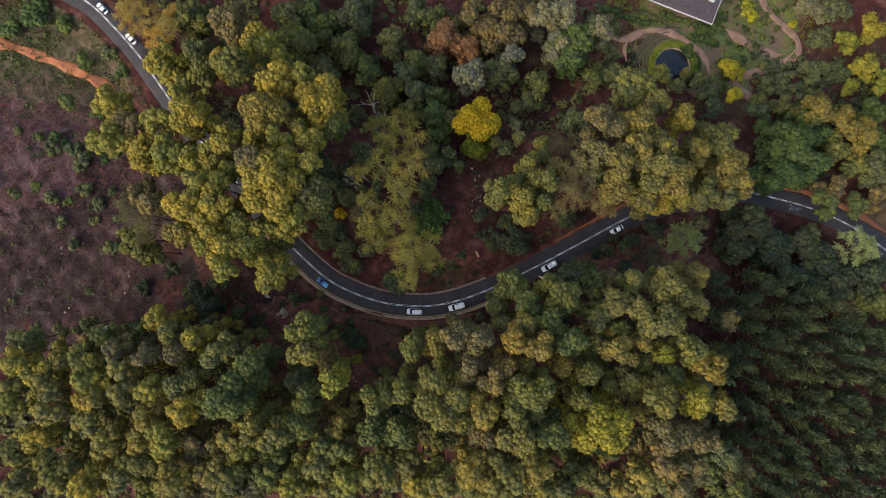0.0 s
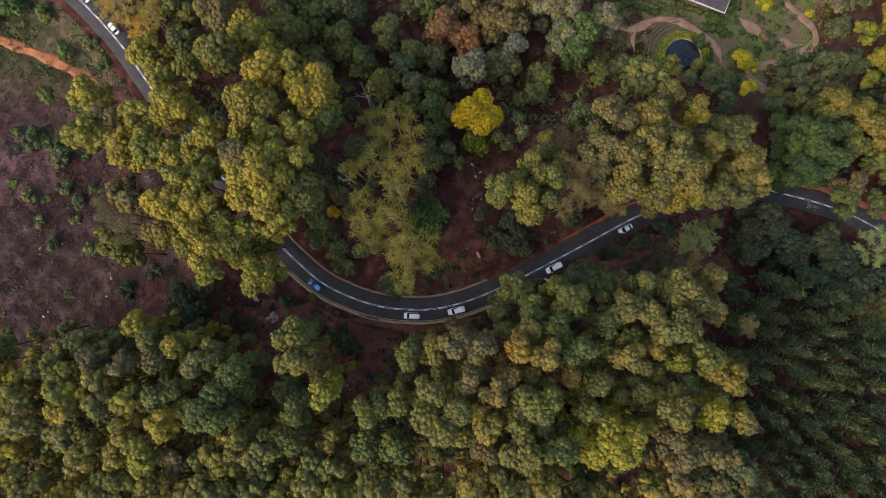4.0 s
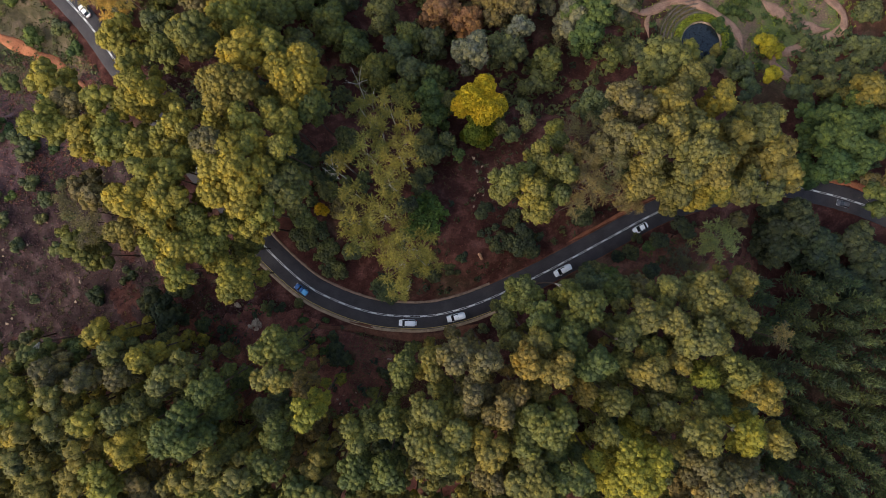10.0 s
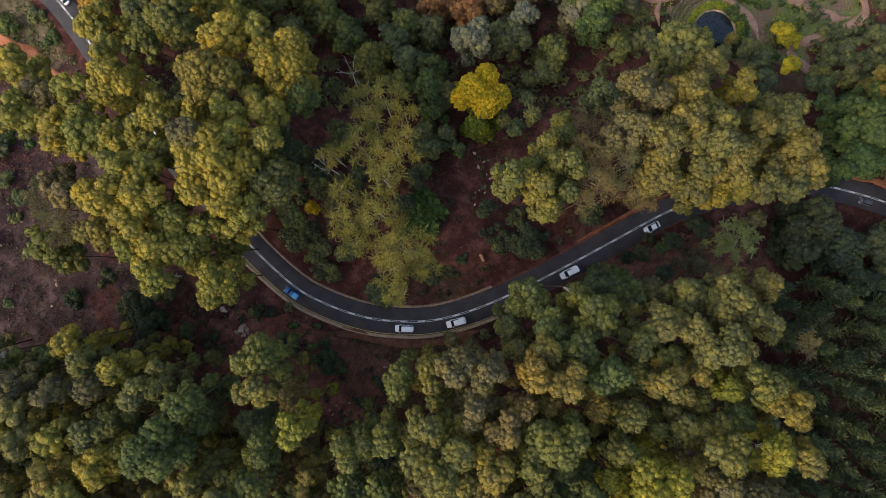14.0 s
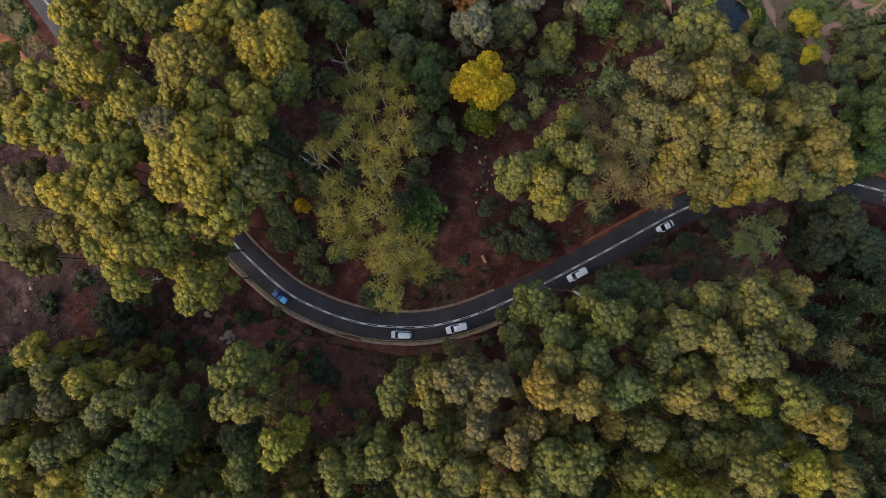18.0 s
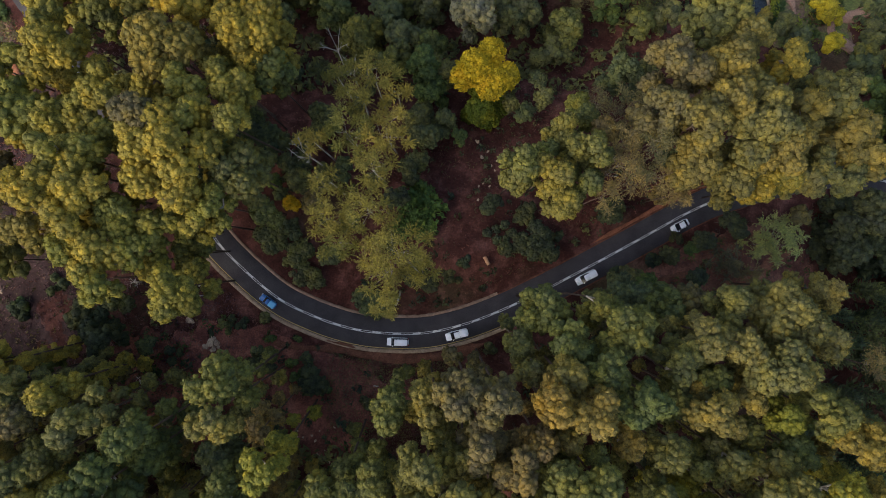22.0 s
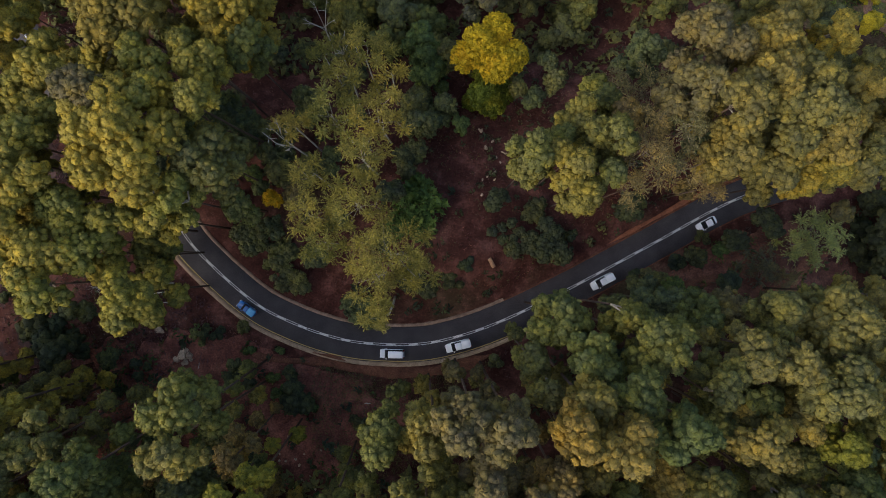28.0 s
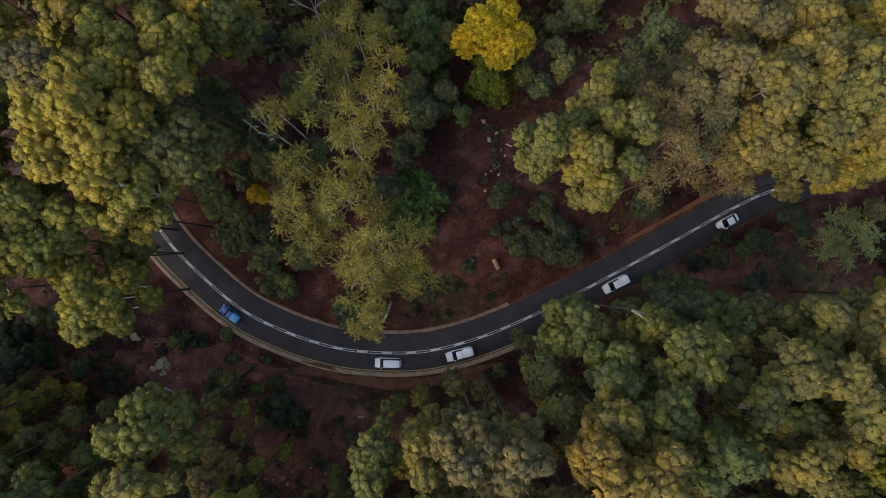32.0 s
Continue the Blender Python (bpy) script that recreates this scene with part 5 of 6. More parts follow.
# thicket between the trunks of the western gums
for i in range(50):
    x, y = gu.uniform(-96, -33), gu.uniform(-56, -21)
    if y > -26 + 0.07 * (x + 60) + 3 * math.sin(0.35 * x) or any(math.hypot(x - q[1], y - q[2]) < 2.6 for q in TREES if q[4] < 18) or math.hypot(x + 50, y + 20) < 7 or x > -76 and y > -33 or math.hypot(x + 28, y + 38) < 12:
        continue
    R = gu.uniform(1.7, 3.3)
    tree((DARKGREEN, BLUEGREEN, MIDGREEN, DARKGREEN, BROWNOLIVE)[i % 5], round(x, 1), round(y, 1), R, land1(x, y) + R * gu.uniform(1.3, 2.6))
# younger trees under the western gums
for i in range(70):
    x, y = gu.uniform(-98, -36), gu.uniform(-56, -25)
    if y > -27 + 3 * math.sin(0.35 * x) or any(math.hypot(x - q[1], y - q[2]) < 3.4 for q in TREES if q[4] < 26) or math.hypot(x + 28, y + 42) < 11 or -74 < x < -28 and y > -34:
        continue
    R = gu.uniform(2.4, 3.6)
    tree((BLUEGREEN, GREENOLIVE, DARKGREEN, BROWNOLIVE, BLUEGREEN)[i % 5], round(x, 1), round(y, 1), R, land1(x, y) + gu.uniform(11, 21))
# low bushes on the heath
for x, y, R, h in ((-120.2, 47.7, 3.0, 4.2), (-126.1, 34.7, 1.9, 2.2), (-121.6, 39.2, 1.6, 1.8), (-121.2, 32.6, 2.2, 2.2), (-116.2, 36.5, 2.4, 2.6), (-115.8, 31.1, 2.0, 2.4), (-122.5, 28.4, 1.6, 1.6), (-130.6, 37.1, 1.6, 1.8), (-126.1, 16.3, 1.8, 1.8),
                   (-110.8, 19.9, 1.5, 1.6), (-98.1, -12.3, 1.9, 2.0), (-118.9, -14.1, 1.3, 1.4), (-128.0, 9.0, 2.0, 1.6), (-116.5, 9.5, 1.8, 1.5), (-108.0, 10.5, 1.7, 1.4)):
    tree(MIDGREEN if h > 1.7 else DARKGREEN, x, y, R, land1(x, y) + h)
# the red floor below the bend stays half open between its bushes
for i, spec in enumerate(TREES):
    _, x, y, R, top = spec
    open_floor = -86 < x < -56 and -33 < y < -8 or -40 < x < -16 and -47 < y < -26
    if open_floor and top < 22 and i % 5 < 3:
        continue
    grow(*spec)


# ---- pine plantation on the eastern slope ----
def pine(g, h):
    ob = empty("pine_tree", 0, 0, 0)
    tagged(ob, "dark green plantation pine with upswept branches", "tree", "plantation pines")
    V, F, n = [], [], 0
    for w in range(12):
        t = (w + 0.3) / 12
        z, rad = h * (0.34 + 0.64 * t), 2.15 * (1 - t) ** 0.6 + 0.4
        for b in range(7):
            a = b * 0.9 + w * 0.47 + g.uniform(-0.3, 0.3)
            d = np.array([math.cos(a), math.sin(a), 0.7 + 1.2 * t])
            along = np.linspace(0.25, 1.0, 4)[:, None]
            c = np.array([0, 0, z]) + along * d * rad * g.uniform(0.6, 1.2)
            v, f = leaves(c, np.tile(d, (4, 1)), np.full(4, 0.42 + 0.2 * rad), 0.26, g, 0.5, 0.65)
            V.append(v)
            F.append(f + n)
            n += len(v)
    c = np.array([(0, 0, h * 0.99), (0, 0, h * 1.0), (0, 0, h * 1.02)])
    v, f = leaves(c, g.normal(size=(3, 3)) * (1, 1, 0.1), np.full(3, 0.5), 0.25, g, 0.1)
    V.append(v)
    F.append(f + n)
    part_np("crown", np.vstack(V), np.vstack(F), L_PINE, ob)
    tube_part("trunk", [(0, 0, -0.3), (0, 0, h * 0.5), (0, 0, h)], [0.22, 0.15, 0.03], BARK_DARK, ob, 6)
    return ob


gp = np.random.default_rng(5)
pines = [pine(gp, h) for h in (20.5, 18.0, 21.5, 16.0)]
spots = []
for iy in range(18):
    for ix in range(13):
        x = 86 + ix * 5.5 + (iy % 2) * 2.7 + gp.uniform(-2.0, 2.0)
        y = -9 - iy * 5.3 + gp.uniform(-2.0, 2.0)
        if x > 154 or y < -98 or y > -8 - max(0, x - 115) * 0.55:
            continue
        spots.append((x, y))
for i, (x, y) in enumerate(spots[:300]):
    m = pose(x, y, land1(x, y) - 0.1, gp.uniform(-2, 2), gp.uniform(-2, 2), gp.uniform(0, 360))
    if i < 4:
        pines[i].matrix_basis = m
    else:
        copy_thing(pines[i % 4], m)


# ---- rocks, logs, stump ----
def rock(x, y, sx, sy, sz, label, seed, sink=0.3, parent=None, name="boulder"):
    g = np.random.default_rng(seed)
    bm = bmesh.new()
    bmesh.ops.create_icosphere(bm, subdivisions=2, radius=1.0)
    cut = [unit(g.normal(size=(1, 3)))[0] for _ in range(9)]
    for v in bm.verts:
        c = np.array(v.co)
        for q in cut:
            e = c @ q - 0.52
            if e > 0:
                c = c - q * e
        c = c * (1 + g.normal(0, 0.03))
        v.co = Vector(c * (sx, sy, sz))
    ob = part(name, bm, ROCK, parent)
    ob.matrix_basis = pose(x, y, land1(x, y) + sz * (1 - 2 * sink) * 0.6, g.uniform(-12, 12), g.uniform(-12, 12), g.uniform(0, 360))
    return tagged(ob, label, "rock")


for i, (dx, dy, s) in enumerate([(0, 0.2, 1.35), (1.15, 0.1, 1.15), (0.6, -1.1, 1.0), (-1.1, -0.7, 0.95), (1.5, -0.9, 0.7), (0.5, 1.2, 0.95), (-1.6, -0.9, 0.6), (0.1, -1.7, 0.55)]):
    rock(-51.2 + dx, -20.0 + dy, s, s * 0.85, s * 0.7, "pale grey-brown boulder in a heap on red earth", 40 + i)
rock(-56.0, -14.8, 1.5, 1.1, 0.5, "flat tan boulder lying on red earth", 60)
for i in range(16):
    g = np.random.default_rng(70 + i)
    rock(-28.1 + g.normal(0, 3.0), -42.4 + g.normal(0, 3.6), g.uniform(0.25, 0.6), g.uniform(0.2, 0.5), g.uniform(0.15, 0.3), "small pale stone on the forest floor", 90 + i, name="stone")
for i in range(16):
    g = np.random.default_rng(170 + i)
    rock(11 + g.normal(0, 2.6), 20 + g.normal(0, 6), g.uniform(0.25, 0.7), g.uniform(0.2, 0.6), g.uniform(0.15, 0.35), "small pale stone in the clearing", 190 + i, name="stone")
for i in range(9):
    g = np.random.default_rng(270 + i)
    rock(-118 + g.normal(0, 14.0), -14 + g.normal(0, 9), g.uniform(0.4, 0.8), g.uniform(0.3, 0.7), g.uniform(0.2, 0.4), "weathered stone on the scrub slope", 290 + i, name="stone")


def log(x, y, z, length, r, turn, label, material=WOOD, tilt=0):
    ob = empty("log", x, y, z, turn)
    ob.matrix_basis = pose(x, y, z, 0, tilt, turn)
    tagged(ob, label, "log")
    tube_part("stem", [(-length / 2, 0, 0), (-length / 6, 0.06, 0), (length / 6, -0.05, 0.02), (length / 2, 0, 0)], [r, r * 0.98, r * 0.95, r * 0.9], material, ob, 10)
    for e in (-1, 1):
        tube_part("cut_face", [(e * length / 2, 0, 0), (e * (length / 2 + 0.02), 0, 0)], [r * 0.8, r * 0.78], BARK, ob, 10, "pale sawn end grain")
    return ob


def bare_tree(x, y, h, spread, seed, label="leafless bleached tree with forked pale branches", turn=0.0, bark=BARK_WHITE):
    g = np.random.default_rng(seed)
    ob = empty("bare_tree", x, y, land1(x, y) - 0.1)
    tagged(ob, label, "tree")
    lx, ly = g.normal(0, 0.025 * h, 2)
    tube_part("trunk", [(0, 0, -0.2), (lx * 0.5, ly * 0.5, h * 0.4), (lx, ly, h * 0.7)], [0.2, 0.15, 0.1], bark, ob, 6)
    for i in range(6):
        a = radians(turn) + i * 1.05 + g.uniform(-0.4, 0.4)
        e = np.array([lx + spread * math.cos(a) * g.uniform(0.6, 1), ly + spread * math.sin(a) * g.uniform(0.6, 1), h * g.uniform(0.85, 1.0)])
        b = np.array([lx, ly, h * g.uniform(0.55, 0.7)])
        m = b * 0.5 + e * 0.5 + g.normal(0, 0.25, 3)
        limb = tube_part("limb", [tuple(b), tuple(m), tuple(e)], [0.09, 0.06, 0.025], bark, ob, 5)
        for _ in range(3):
            q = m + (e - m) * g.uniform(0.1, 0.8)
            w = q + np.array([*g.normal(0, spread * 0.3, 2), abs(g.normal(0, 0.5))])
            tube_part("twig", [tuple(q), tuple(w)], [0.045, 0.02], bark, limb, 4)
    return ob


bare_tree(-22.4, 45.6, 10 - land1(-22.4, 45.6), 3.4, 1)
bare_tree(-25.4, 20.0, 30 - land1(-25.4, 20.0), 2.6, 2)
bare_tree(-19.6, 42.0, 11 - land1(-19.6, 42.0), 3.0, 3)
bare_tree(33.0, 16.2, 31 - land1(33.0, 16.2), 2.2, 4, "thin leafless tree with grey branches", 0.0, BARK)
bare_tree(-66.4, -28.2, 4.5, 1.8, 6)
bare_tree(-66.9, -6.0, 4.5, 1.5, 7)
log(-41.9, 30.4, land1(-41.9, 30.4) + 0.6, 4.2, 0.6, -34, "thick orange-brown felled log on the forest floor")
log(11.0, -1.4, land1(11, -1.4) + 0.3, 2.0, 0.42, -60, "short orange-brown split log in the clearing")
log(72.2, -0.6, land1(72.2, -0.6) + 0.18, 7.5, 0.22, 8, "dark fallen trunk across the red bank", BARK_DARK)
log(71.1, -3.6, land1(71.1, -3.6) + 0.11, 5, 0.14, -8, "dark fallen branch on the red bank", BARK_DARK)
log(-72.5, -33.9, land1(-72.5, -33.9) + 0.32, 3.8, 0.4, 15, "reddish broken log beside bare branches", WOOD)
log(-70.6, -1.7, land1(-70.6, -1.7) + 0.20, 5.5, 0.25, 2, "orange-brown fallen trunk under the gums", BARK_RED)
log(-54.5, -5.4, land1(-54.5, -5.4) + 0.13, 3, 0.16, 4, "pale stripped stem lying by the road", BARK_WHITE)
log(-56.0, -7.3, land1(-56.0, -7.3) + 0.10, 5, 0.12, 8, "pale stripped stem lying by the road", BARK_WHITE)
log(-54.8, -9.3, land1(-54.8, -9.3) + 0.10, 3.6, 0.13, 3, "pale stripped stem lying by the road", BARK_WHITE)
log(-49.8, -24.6, land1(-49.8, -24.6) + 0.16, 1.6, 0.2, -20, "short pale log near the boulders", BARK_WHITE)
log(-13.8, -29.6, land1(-13.8, -29.6) + 0.08, 1.2, 0.1, 0, "short pale stick in the grass", BARK_WHITE)
log(-48.2, -22.6, land1(-48.2, -22.6) + 0.06, 2.2, 0.07, 80, "thin pale branch near the boulders", BARK_WHITE)


# ---- cars ----
def outline(hl, hw, e, n=28):
    """Rounded plan of a car: half length, half width, squareness."""
    pts = []
    for i in range(n):
        a = 2 * math.pi * (i + 0.5) / n
        c, s = math.cos(a), math.sin(a)
        pts.append((hl * math.copysign(abs(c) ** (2 / e), c), hw * math.copysign(abs(s) ** (2 / e), s)))
    return pts


def loft(levels, top=True, bottom=True):
    """Body from levels of (z, half length, half width, shift in x, squareness)."""
    bm, rings = bmesh.new(), []
    for z, hl, hw, sx, e in levels:
        rings.append([bm.verts.new((x + sx, y, z)) for x, y in outline(hl, hw, e)])
    for a, b in zip(rings, rings[1:]):
        n = len(a)
        for i in range(n):
            bm.faces.new((a[i], a[(i + 1) % n], b[(i + 1) % n], b[i]))
    if top:
        bm.faces.new(rings[-1])
    if bottom:
        bm.faces.new(list(reversed(rings[0])))
    return bm


def slab(corners, thick):
    """A thin panel with its four corners given."""
    bm = bmesh.new()
    c = [Vector(p) for p in corners]
    n = (c[1] - c[0]).cross(c[2] - c[0]).normalized() * thick
    a, b = [bm.verts.new(p) for p in c], [bm.verts.new(p + n) for p in c]
    bm.faces.new(list(reversed(a)))
    bm.faces.new(b)
    for i in range(4):
        bm.faces.new((a[i], a[(i + 1) % 4], b[(i + 1) % 4], b[i]))
    return bm


def car(name, label, paint, length, width, height, cab0, cab1, roof0, roof1, roof_mat=None, cargo=None):
    """cab0..cab1: glasshouse at the waist along x (front is +x); roof0..roof1: the roof panel."""
    ob = empty(name, 0, 0, 0)
    tagged(ob, label, "car")
    hl, hw, w = length / 2, width / 2, 0.92
    b = loft([(0.28, hl * 0.95, hw * 0.93, 0, 7), (0.40, hl, hw, 0, 6), (0.68, hl, hw, 0, 6), (w - 0.06, hl * 0.985, hw * 0.97, 0, 6), (w, hl * 0.96, hw * 0.92, 0, 6)])
    part("body", b, paint, ob, "", True)
    h = height
    wy, ry = hw * 0.88, hw * 0.72
    part("windscreen", slab([(cab1, -wy, w), (cab1, wy, w), (roof1, ry, h - 0.03), (roof1, -ry, h - 0.03)], 0.03), GLASS, ob, "dark tinted windscreen")
    part("rear_window", slab([(cab0, wy, w), (cab0, -wy, w), (roof0, -ry, h - 0.03), (roof0, ry, h - 0.03)], 0.03), GLASS, ob, "dark rear window")
    for s in (-1, 1):
        part("side_window", slab([(cab0, s * wy, w), (cab1, s * wy, w), (roof1, s * ry, h - 0.03), (roof0, s * ry, h - 0.03)][:: -s], 0.03), GLASS, ob, "dark side window")
        part("mirror", loft([(w + 0.0, 0.09, 0.13, cab1 - 0.25, 4), (w + 0.16, 0.07, 0.11, cab1 - 0.25, 4)]), paint, ob).location = (0, s * (hw + 0.06), 0)
        part("headlight", loft([(0.62, 0.12, 0.2, 0, 4), (0.78, 0.12, 0.2, 0, 4)]), LAMP_W, ob, "clear headlight").location = (hl - 0.1, s * hw * 0.72, 0)
        part("tail_light", loft([(0.64, 0.07, 0.17, 0, 4), (0.84, 0.07, 0.17, 0, 4)]), LAMP_R, ob, "red tail light").location = (-hl + 0.07, s * hw * 0.74, 0)
        for x in (hl * 0.62, -hl * 0.60):
            wheel = empty("wheel", x, s * (hw - 0.12), 0.32)
            wheel.parent = ob
            tube_part("tyre", [(0, -0.11, 0), (0, 0.11, 0)], [0.32, 0.32], TYRE, wheel, 16, "black rubber tyre")
            tube_part("rim", [(0, -0.125, 0), (0, 0.125, 0)], [0.2, 0.2], CHROME, wheel, 12, "grey metal rim")
    roof = loft([(h - 0.05, (roof1 - roof0) / 2 + 0.05, ry + 0.04, (roof0 + roof1) / 2, 7), (h, (roof1 - roof0) / 2, ry - 0.02, (roof0 + roof1) / 2, 7)])
    part("roof", roof, roof_mat or paint, ob, "", True)
    if cargo:
        x0, x1, mat, word = cargo
        box_bm = loft([(w - 0.02, (x1 - x0) / 2, hw * 0.9, (x0 + x1) / 2, 9), (h - 0.04, (x1 - x0) / 2, hw * 0.84, (x0 + x1) / 2, 9), (h + 0.02, (x1 - x0) / 2 - 0.06, hw * 0.8, (x0 + x1) / 2, 9)])
        part("canopy", box_bm, mat, ob, word, True)
    return ob


def on_road(x, y, west=True):
    """Stand a car on the road beside the point x, y, facing along its lane."""
    s = s_near(x, y)
    p, n = road_at(s)
    side = (x - p[0]) * n[0] + (y - p[1]) * n[1]
    side = -1.75 if side < 0 else 1.75
    heading = math.degrees(math.atan2(-n[0], n[1])) + (180 if west else 0)
    grade = (road_at(s + 2)[0][2] - road_at(s - 2)[0][2]) / 4
    return pose(p[0] + n[0] * side, p[1] + n[1] * side, p[2] + 0.085, 0, math.degrees(math.atan(grade)) * (1 if west else -1), heading)


van = car("van", "white delivery van driving along the asphalt road", WHITE, 4.9, 1.85, 1.9, -2.3, 1.45, -2.2, 0.75)
van.matrix_basis = on_road(-8.6, -19.1)
m = on_road(4.1, -18.1)
pickup = car("pickup_truck", "white pickup truck with a closed canopy", WHITE, 5.2, 1.85, 1.75, -0.7, 1.35, -0.6, 0.65, None, (-2.45, -0.62, WHITE, "white load canopy"))
pickup.matrix_basis = m
copy_thing(pickup, on_road(34.5, -6.0))
sedan = car("sedan", "white saloon car driving along the asphalt road", WHITE, 4.6, 1.8, 1.45, -1.75, 1.15, -1.05, 0.35)
sedan.matrix_basis = on_road(56.8, 5.8)
for x, y, w in ((-110.5, 73.0, True), (-120.6, 83.7, True)):
    copy_thing(sedan, on_road(x, y, w))
blue = car("pickup_truck", "small blue pickup truck with a light blue covered bed", BLUE, 4.1, 1.65, 1.5, -0.45, 0.95, -0.35, 0.4, None, (-1.95, -0.4, BLUELIGHT, "light blue load cover"))
blue.matrix_basis = on_road(-38.2, -9.9)
grey = car("hatchback", "dark grey hatchback on the eastern bend", GREY, 4.0, 1.7, 1.45, -1.85, 0.95, -1.5, 0.25)
grey.matrix_basis = on_road(119.6, 13.0)


# ---- pond garden ----
def ring(name, cx, cy, r0, r1, z, h, a0, a1, material, label, category, jit=0.0, n=64):
    """A curved band with thickness, between two radii and two angles."""
    v = []
    a = np.linspace(radians(a0), radians(a1), n)
    for k in a:
        j0, j1 = 1 + rng.normal(0, jit), 1 + rng.normal(0, jit)
        c, s = math.cos(k), math.sin(k)
        v += [(cx + c * r0 * j0, cy + s * r0 * j0, z - 0.6), (cx + c * r0 * j0, cy + s * r0 * j0, z + h), (cx + c * r1 * j1, cy + s * r1 * j1, z + h), (cx + c * r1 * j1, cy + s * r1 * j1, z - 0.6)]
    f = []
    for i in range(n - 1):
        for k in range(4):
            f.append((i * 4 + k, i * 4 + (k + 1) % 4, i * 4 + 4 + (k + 1) % 4, i * 4 + 4 + k))
    f += [(0, 3, 2, 1), (n * 4 - 4, n * 4 - 3, n * 4 - 2, n * 4 - 1)]
    ob = part_np(name, v, f, material)
    return tagged(ob, label, category, kind="structure")


PX, PY, PZ = POND
bm = bmesh.new()
vs = [bm.verts.new((PX + 6.2 * math.cos(a), PY + 6.4 * math.sin(a), PZ - 0.35)) for a in np.linspace(0, 2 * math.pi, 64, endpoint=False)]
bm.faces.new(vs)
tagged(part("water", bm, WATER), "still dark water of a round pond", "water", kind="structure")
ring("pond_wall", PX, PY, 6.0, 6.5, PZ, 0.25, 0, 360, ROCK, "low stone rim round the dark pond", "wall", 0.01)


def hedge(a0, a1, r0, r1, mat, label, n, size, seed, hgt=0.9):
    g = np.random.default_rng(seed)
    a = np.radians(g.uniform(a0, a1, n))
    r = g.uniform(r0, r1, n)
    c = np.stack([PX + r * np.cos(a), PY + r * np.sin(a), np.zeros(n)], 1)
    c[:, 2] = land(c[:, 0], c[:, 1]) + g.uniform(0.1, hgt, n)
    c[:, 2] = np.maximum(c[:, 2], PZ + 0.3)
    v, f = leaves(c, np.tile((0, 0, 1.0), (n, 1)), np.full(n, size), 0.6, g, 0.8)
    ob = part_np("hedge", v, f, mat)
    return tagged(ob, label, "hedge")


hedge(-25, 195, 6.4, 8.6, L_HEDGE, "bright yellow-green hedge curving round the pond", 2600, 0.28, 3)
hedge(-60, 30, 7.2, 10.0, L_MID, "green leafy border beside the pond", 1200, 0.32, 4)
for i, r in enumerate((9.2, 10.4, 11.6, 12.8)):
    ring("terrace_wall", PX, PY, r, r + 0.4, PZ, 0.35 + 0.12 * i, 95 - 6 * i, 200 - 4 * i, STONE_DARK, "curved dry-stone terrace wall above the pond", "wall", 0.01, 40)
    hedge(95 - 6 * i, 198 - 4 * i, r + 0.4, r + 1.15, L_GRASS, "row of low plants on a garden terrace", 420, 0.2, 20 + i, 0.35)

def sheet(name, x0, x1, y0, y1, cx, cy, rx, ry, material, label, category, hole=False, lift=0.1):
    """A patch of other ground cover, draped just above the soil with a ragged edge."""
    lx, ly = np.meshgrid(np.arange(x0, x1, 1.3), np.arange(y0, y1, 1.3))
    w, x, y = lx.shape[1], lx.ravel(), ly.ravel()
    z = land(x, y) + lift
    a = np.hypot((x - cx) / rx, (y - cy) / ry) + 0.1 * np.sin(x * 0.4) + 0.1 * np.cos(y * 0.5) + 0.08 * np.sin(x * 0.9 + y * 0.7)
    z -= 0.5 * sstep((a - 0.85) / 0.12)
    if hole:
        z[np.hypot(x - PX, y - PY) < 8.2] -= 1.2
    d = np.min(np.hypot(x[:, None] - ROAD[None, ::4, 0], y[:, None] - ROAD[None, ::4, 1]), 1)
    z -= 0.6 * (1 - sstep((d - 5.0) / 2.5))
    i = (np.arange(lx.shape[0] - 1)[:, None] * w + np.arange(w - 1)[None, :]).ravel()
    f = np.stack([i, i + 1, i + w + 1, i + w], 1)
    f = f[(a[f] < 1.0).any(1)]
    return tagged(part_np(name, np.stack([x, y, z], 1), f, material, smooth=True), label, category, kind="structure")


sheet("lawn", 56, 134, 50, 104, 96, 80, 36, 26, LAWN, "rough grass and bare patches round the garden", "lawn", True)
sheet("heath", -186, -55, -48, 78, -130, 14, 60, 56, HEATH, "pale pinkish dry heath on the open slope", "heath")
sheet("dry_grass", -178, -96, 42, 104, -136, 72, 40, 26, DRYGRASS, "dull olive dry grass between the track and the road", "grass", False, 0.2)
sheet("heath", -186, -104, 4, 66, -148, 34, 36, 28, PINKHEATH, "pinkish dry heath on the upper slope", "heath", False, 0.16)
sheet("red_earth", -80, 0, -54, -11, -40, -31, 38, 19, REDEARTH, "bare red earth with stones between the gums", "earth")
sheet("red_earth", 40, 94, -20, 12, 68, -4, 26, 11, CUTEARTH, "bare red earth and scrub on the cutting", "earth")
dirt_strip("garden_path", [(52, 80.5), (57.3, 77.4), (62.5, 74.6), (66.8, 75.2), (71.6, 77.4), (77.9, 77.6), (84.1, 75.3), (90.0, 71.0), (93.5, 66.5), (94.5, 62)], 1.3, PATHDIRT, "curved bare-earth path round the pond terraces", "path", 0.6)
dirt_strip("garden_path", [(66.6, 75.0), (64.6, 71.5), (65.2, 66.5)], 0.9, PATHDIRT, "short bare-earth path beside the pond terraces", "path", 0.6)
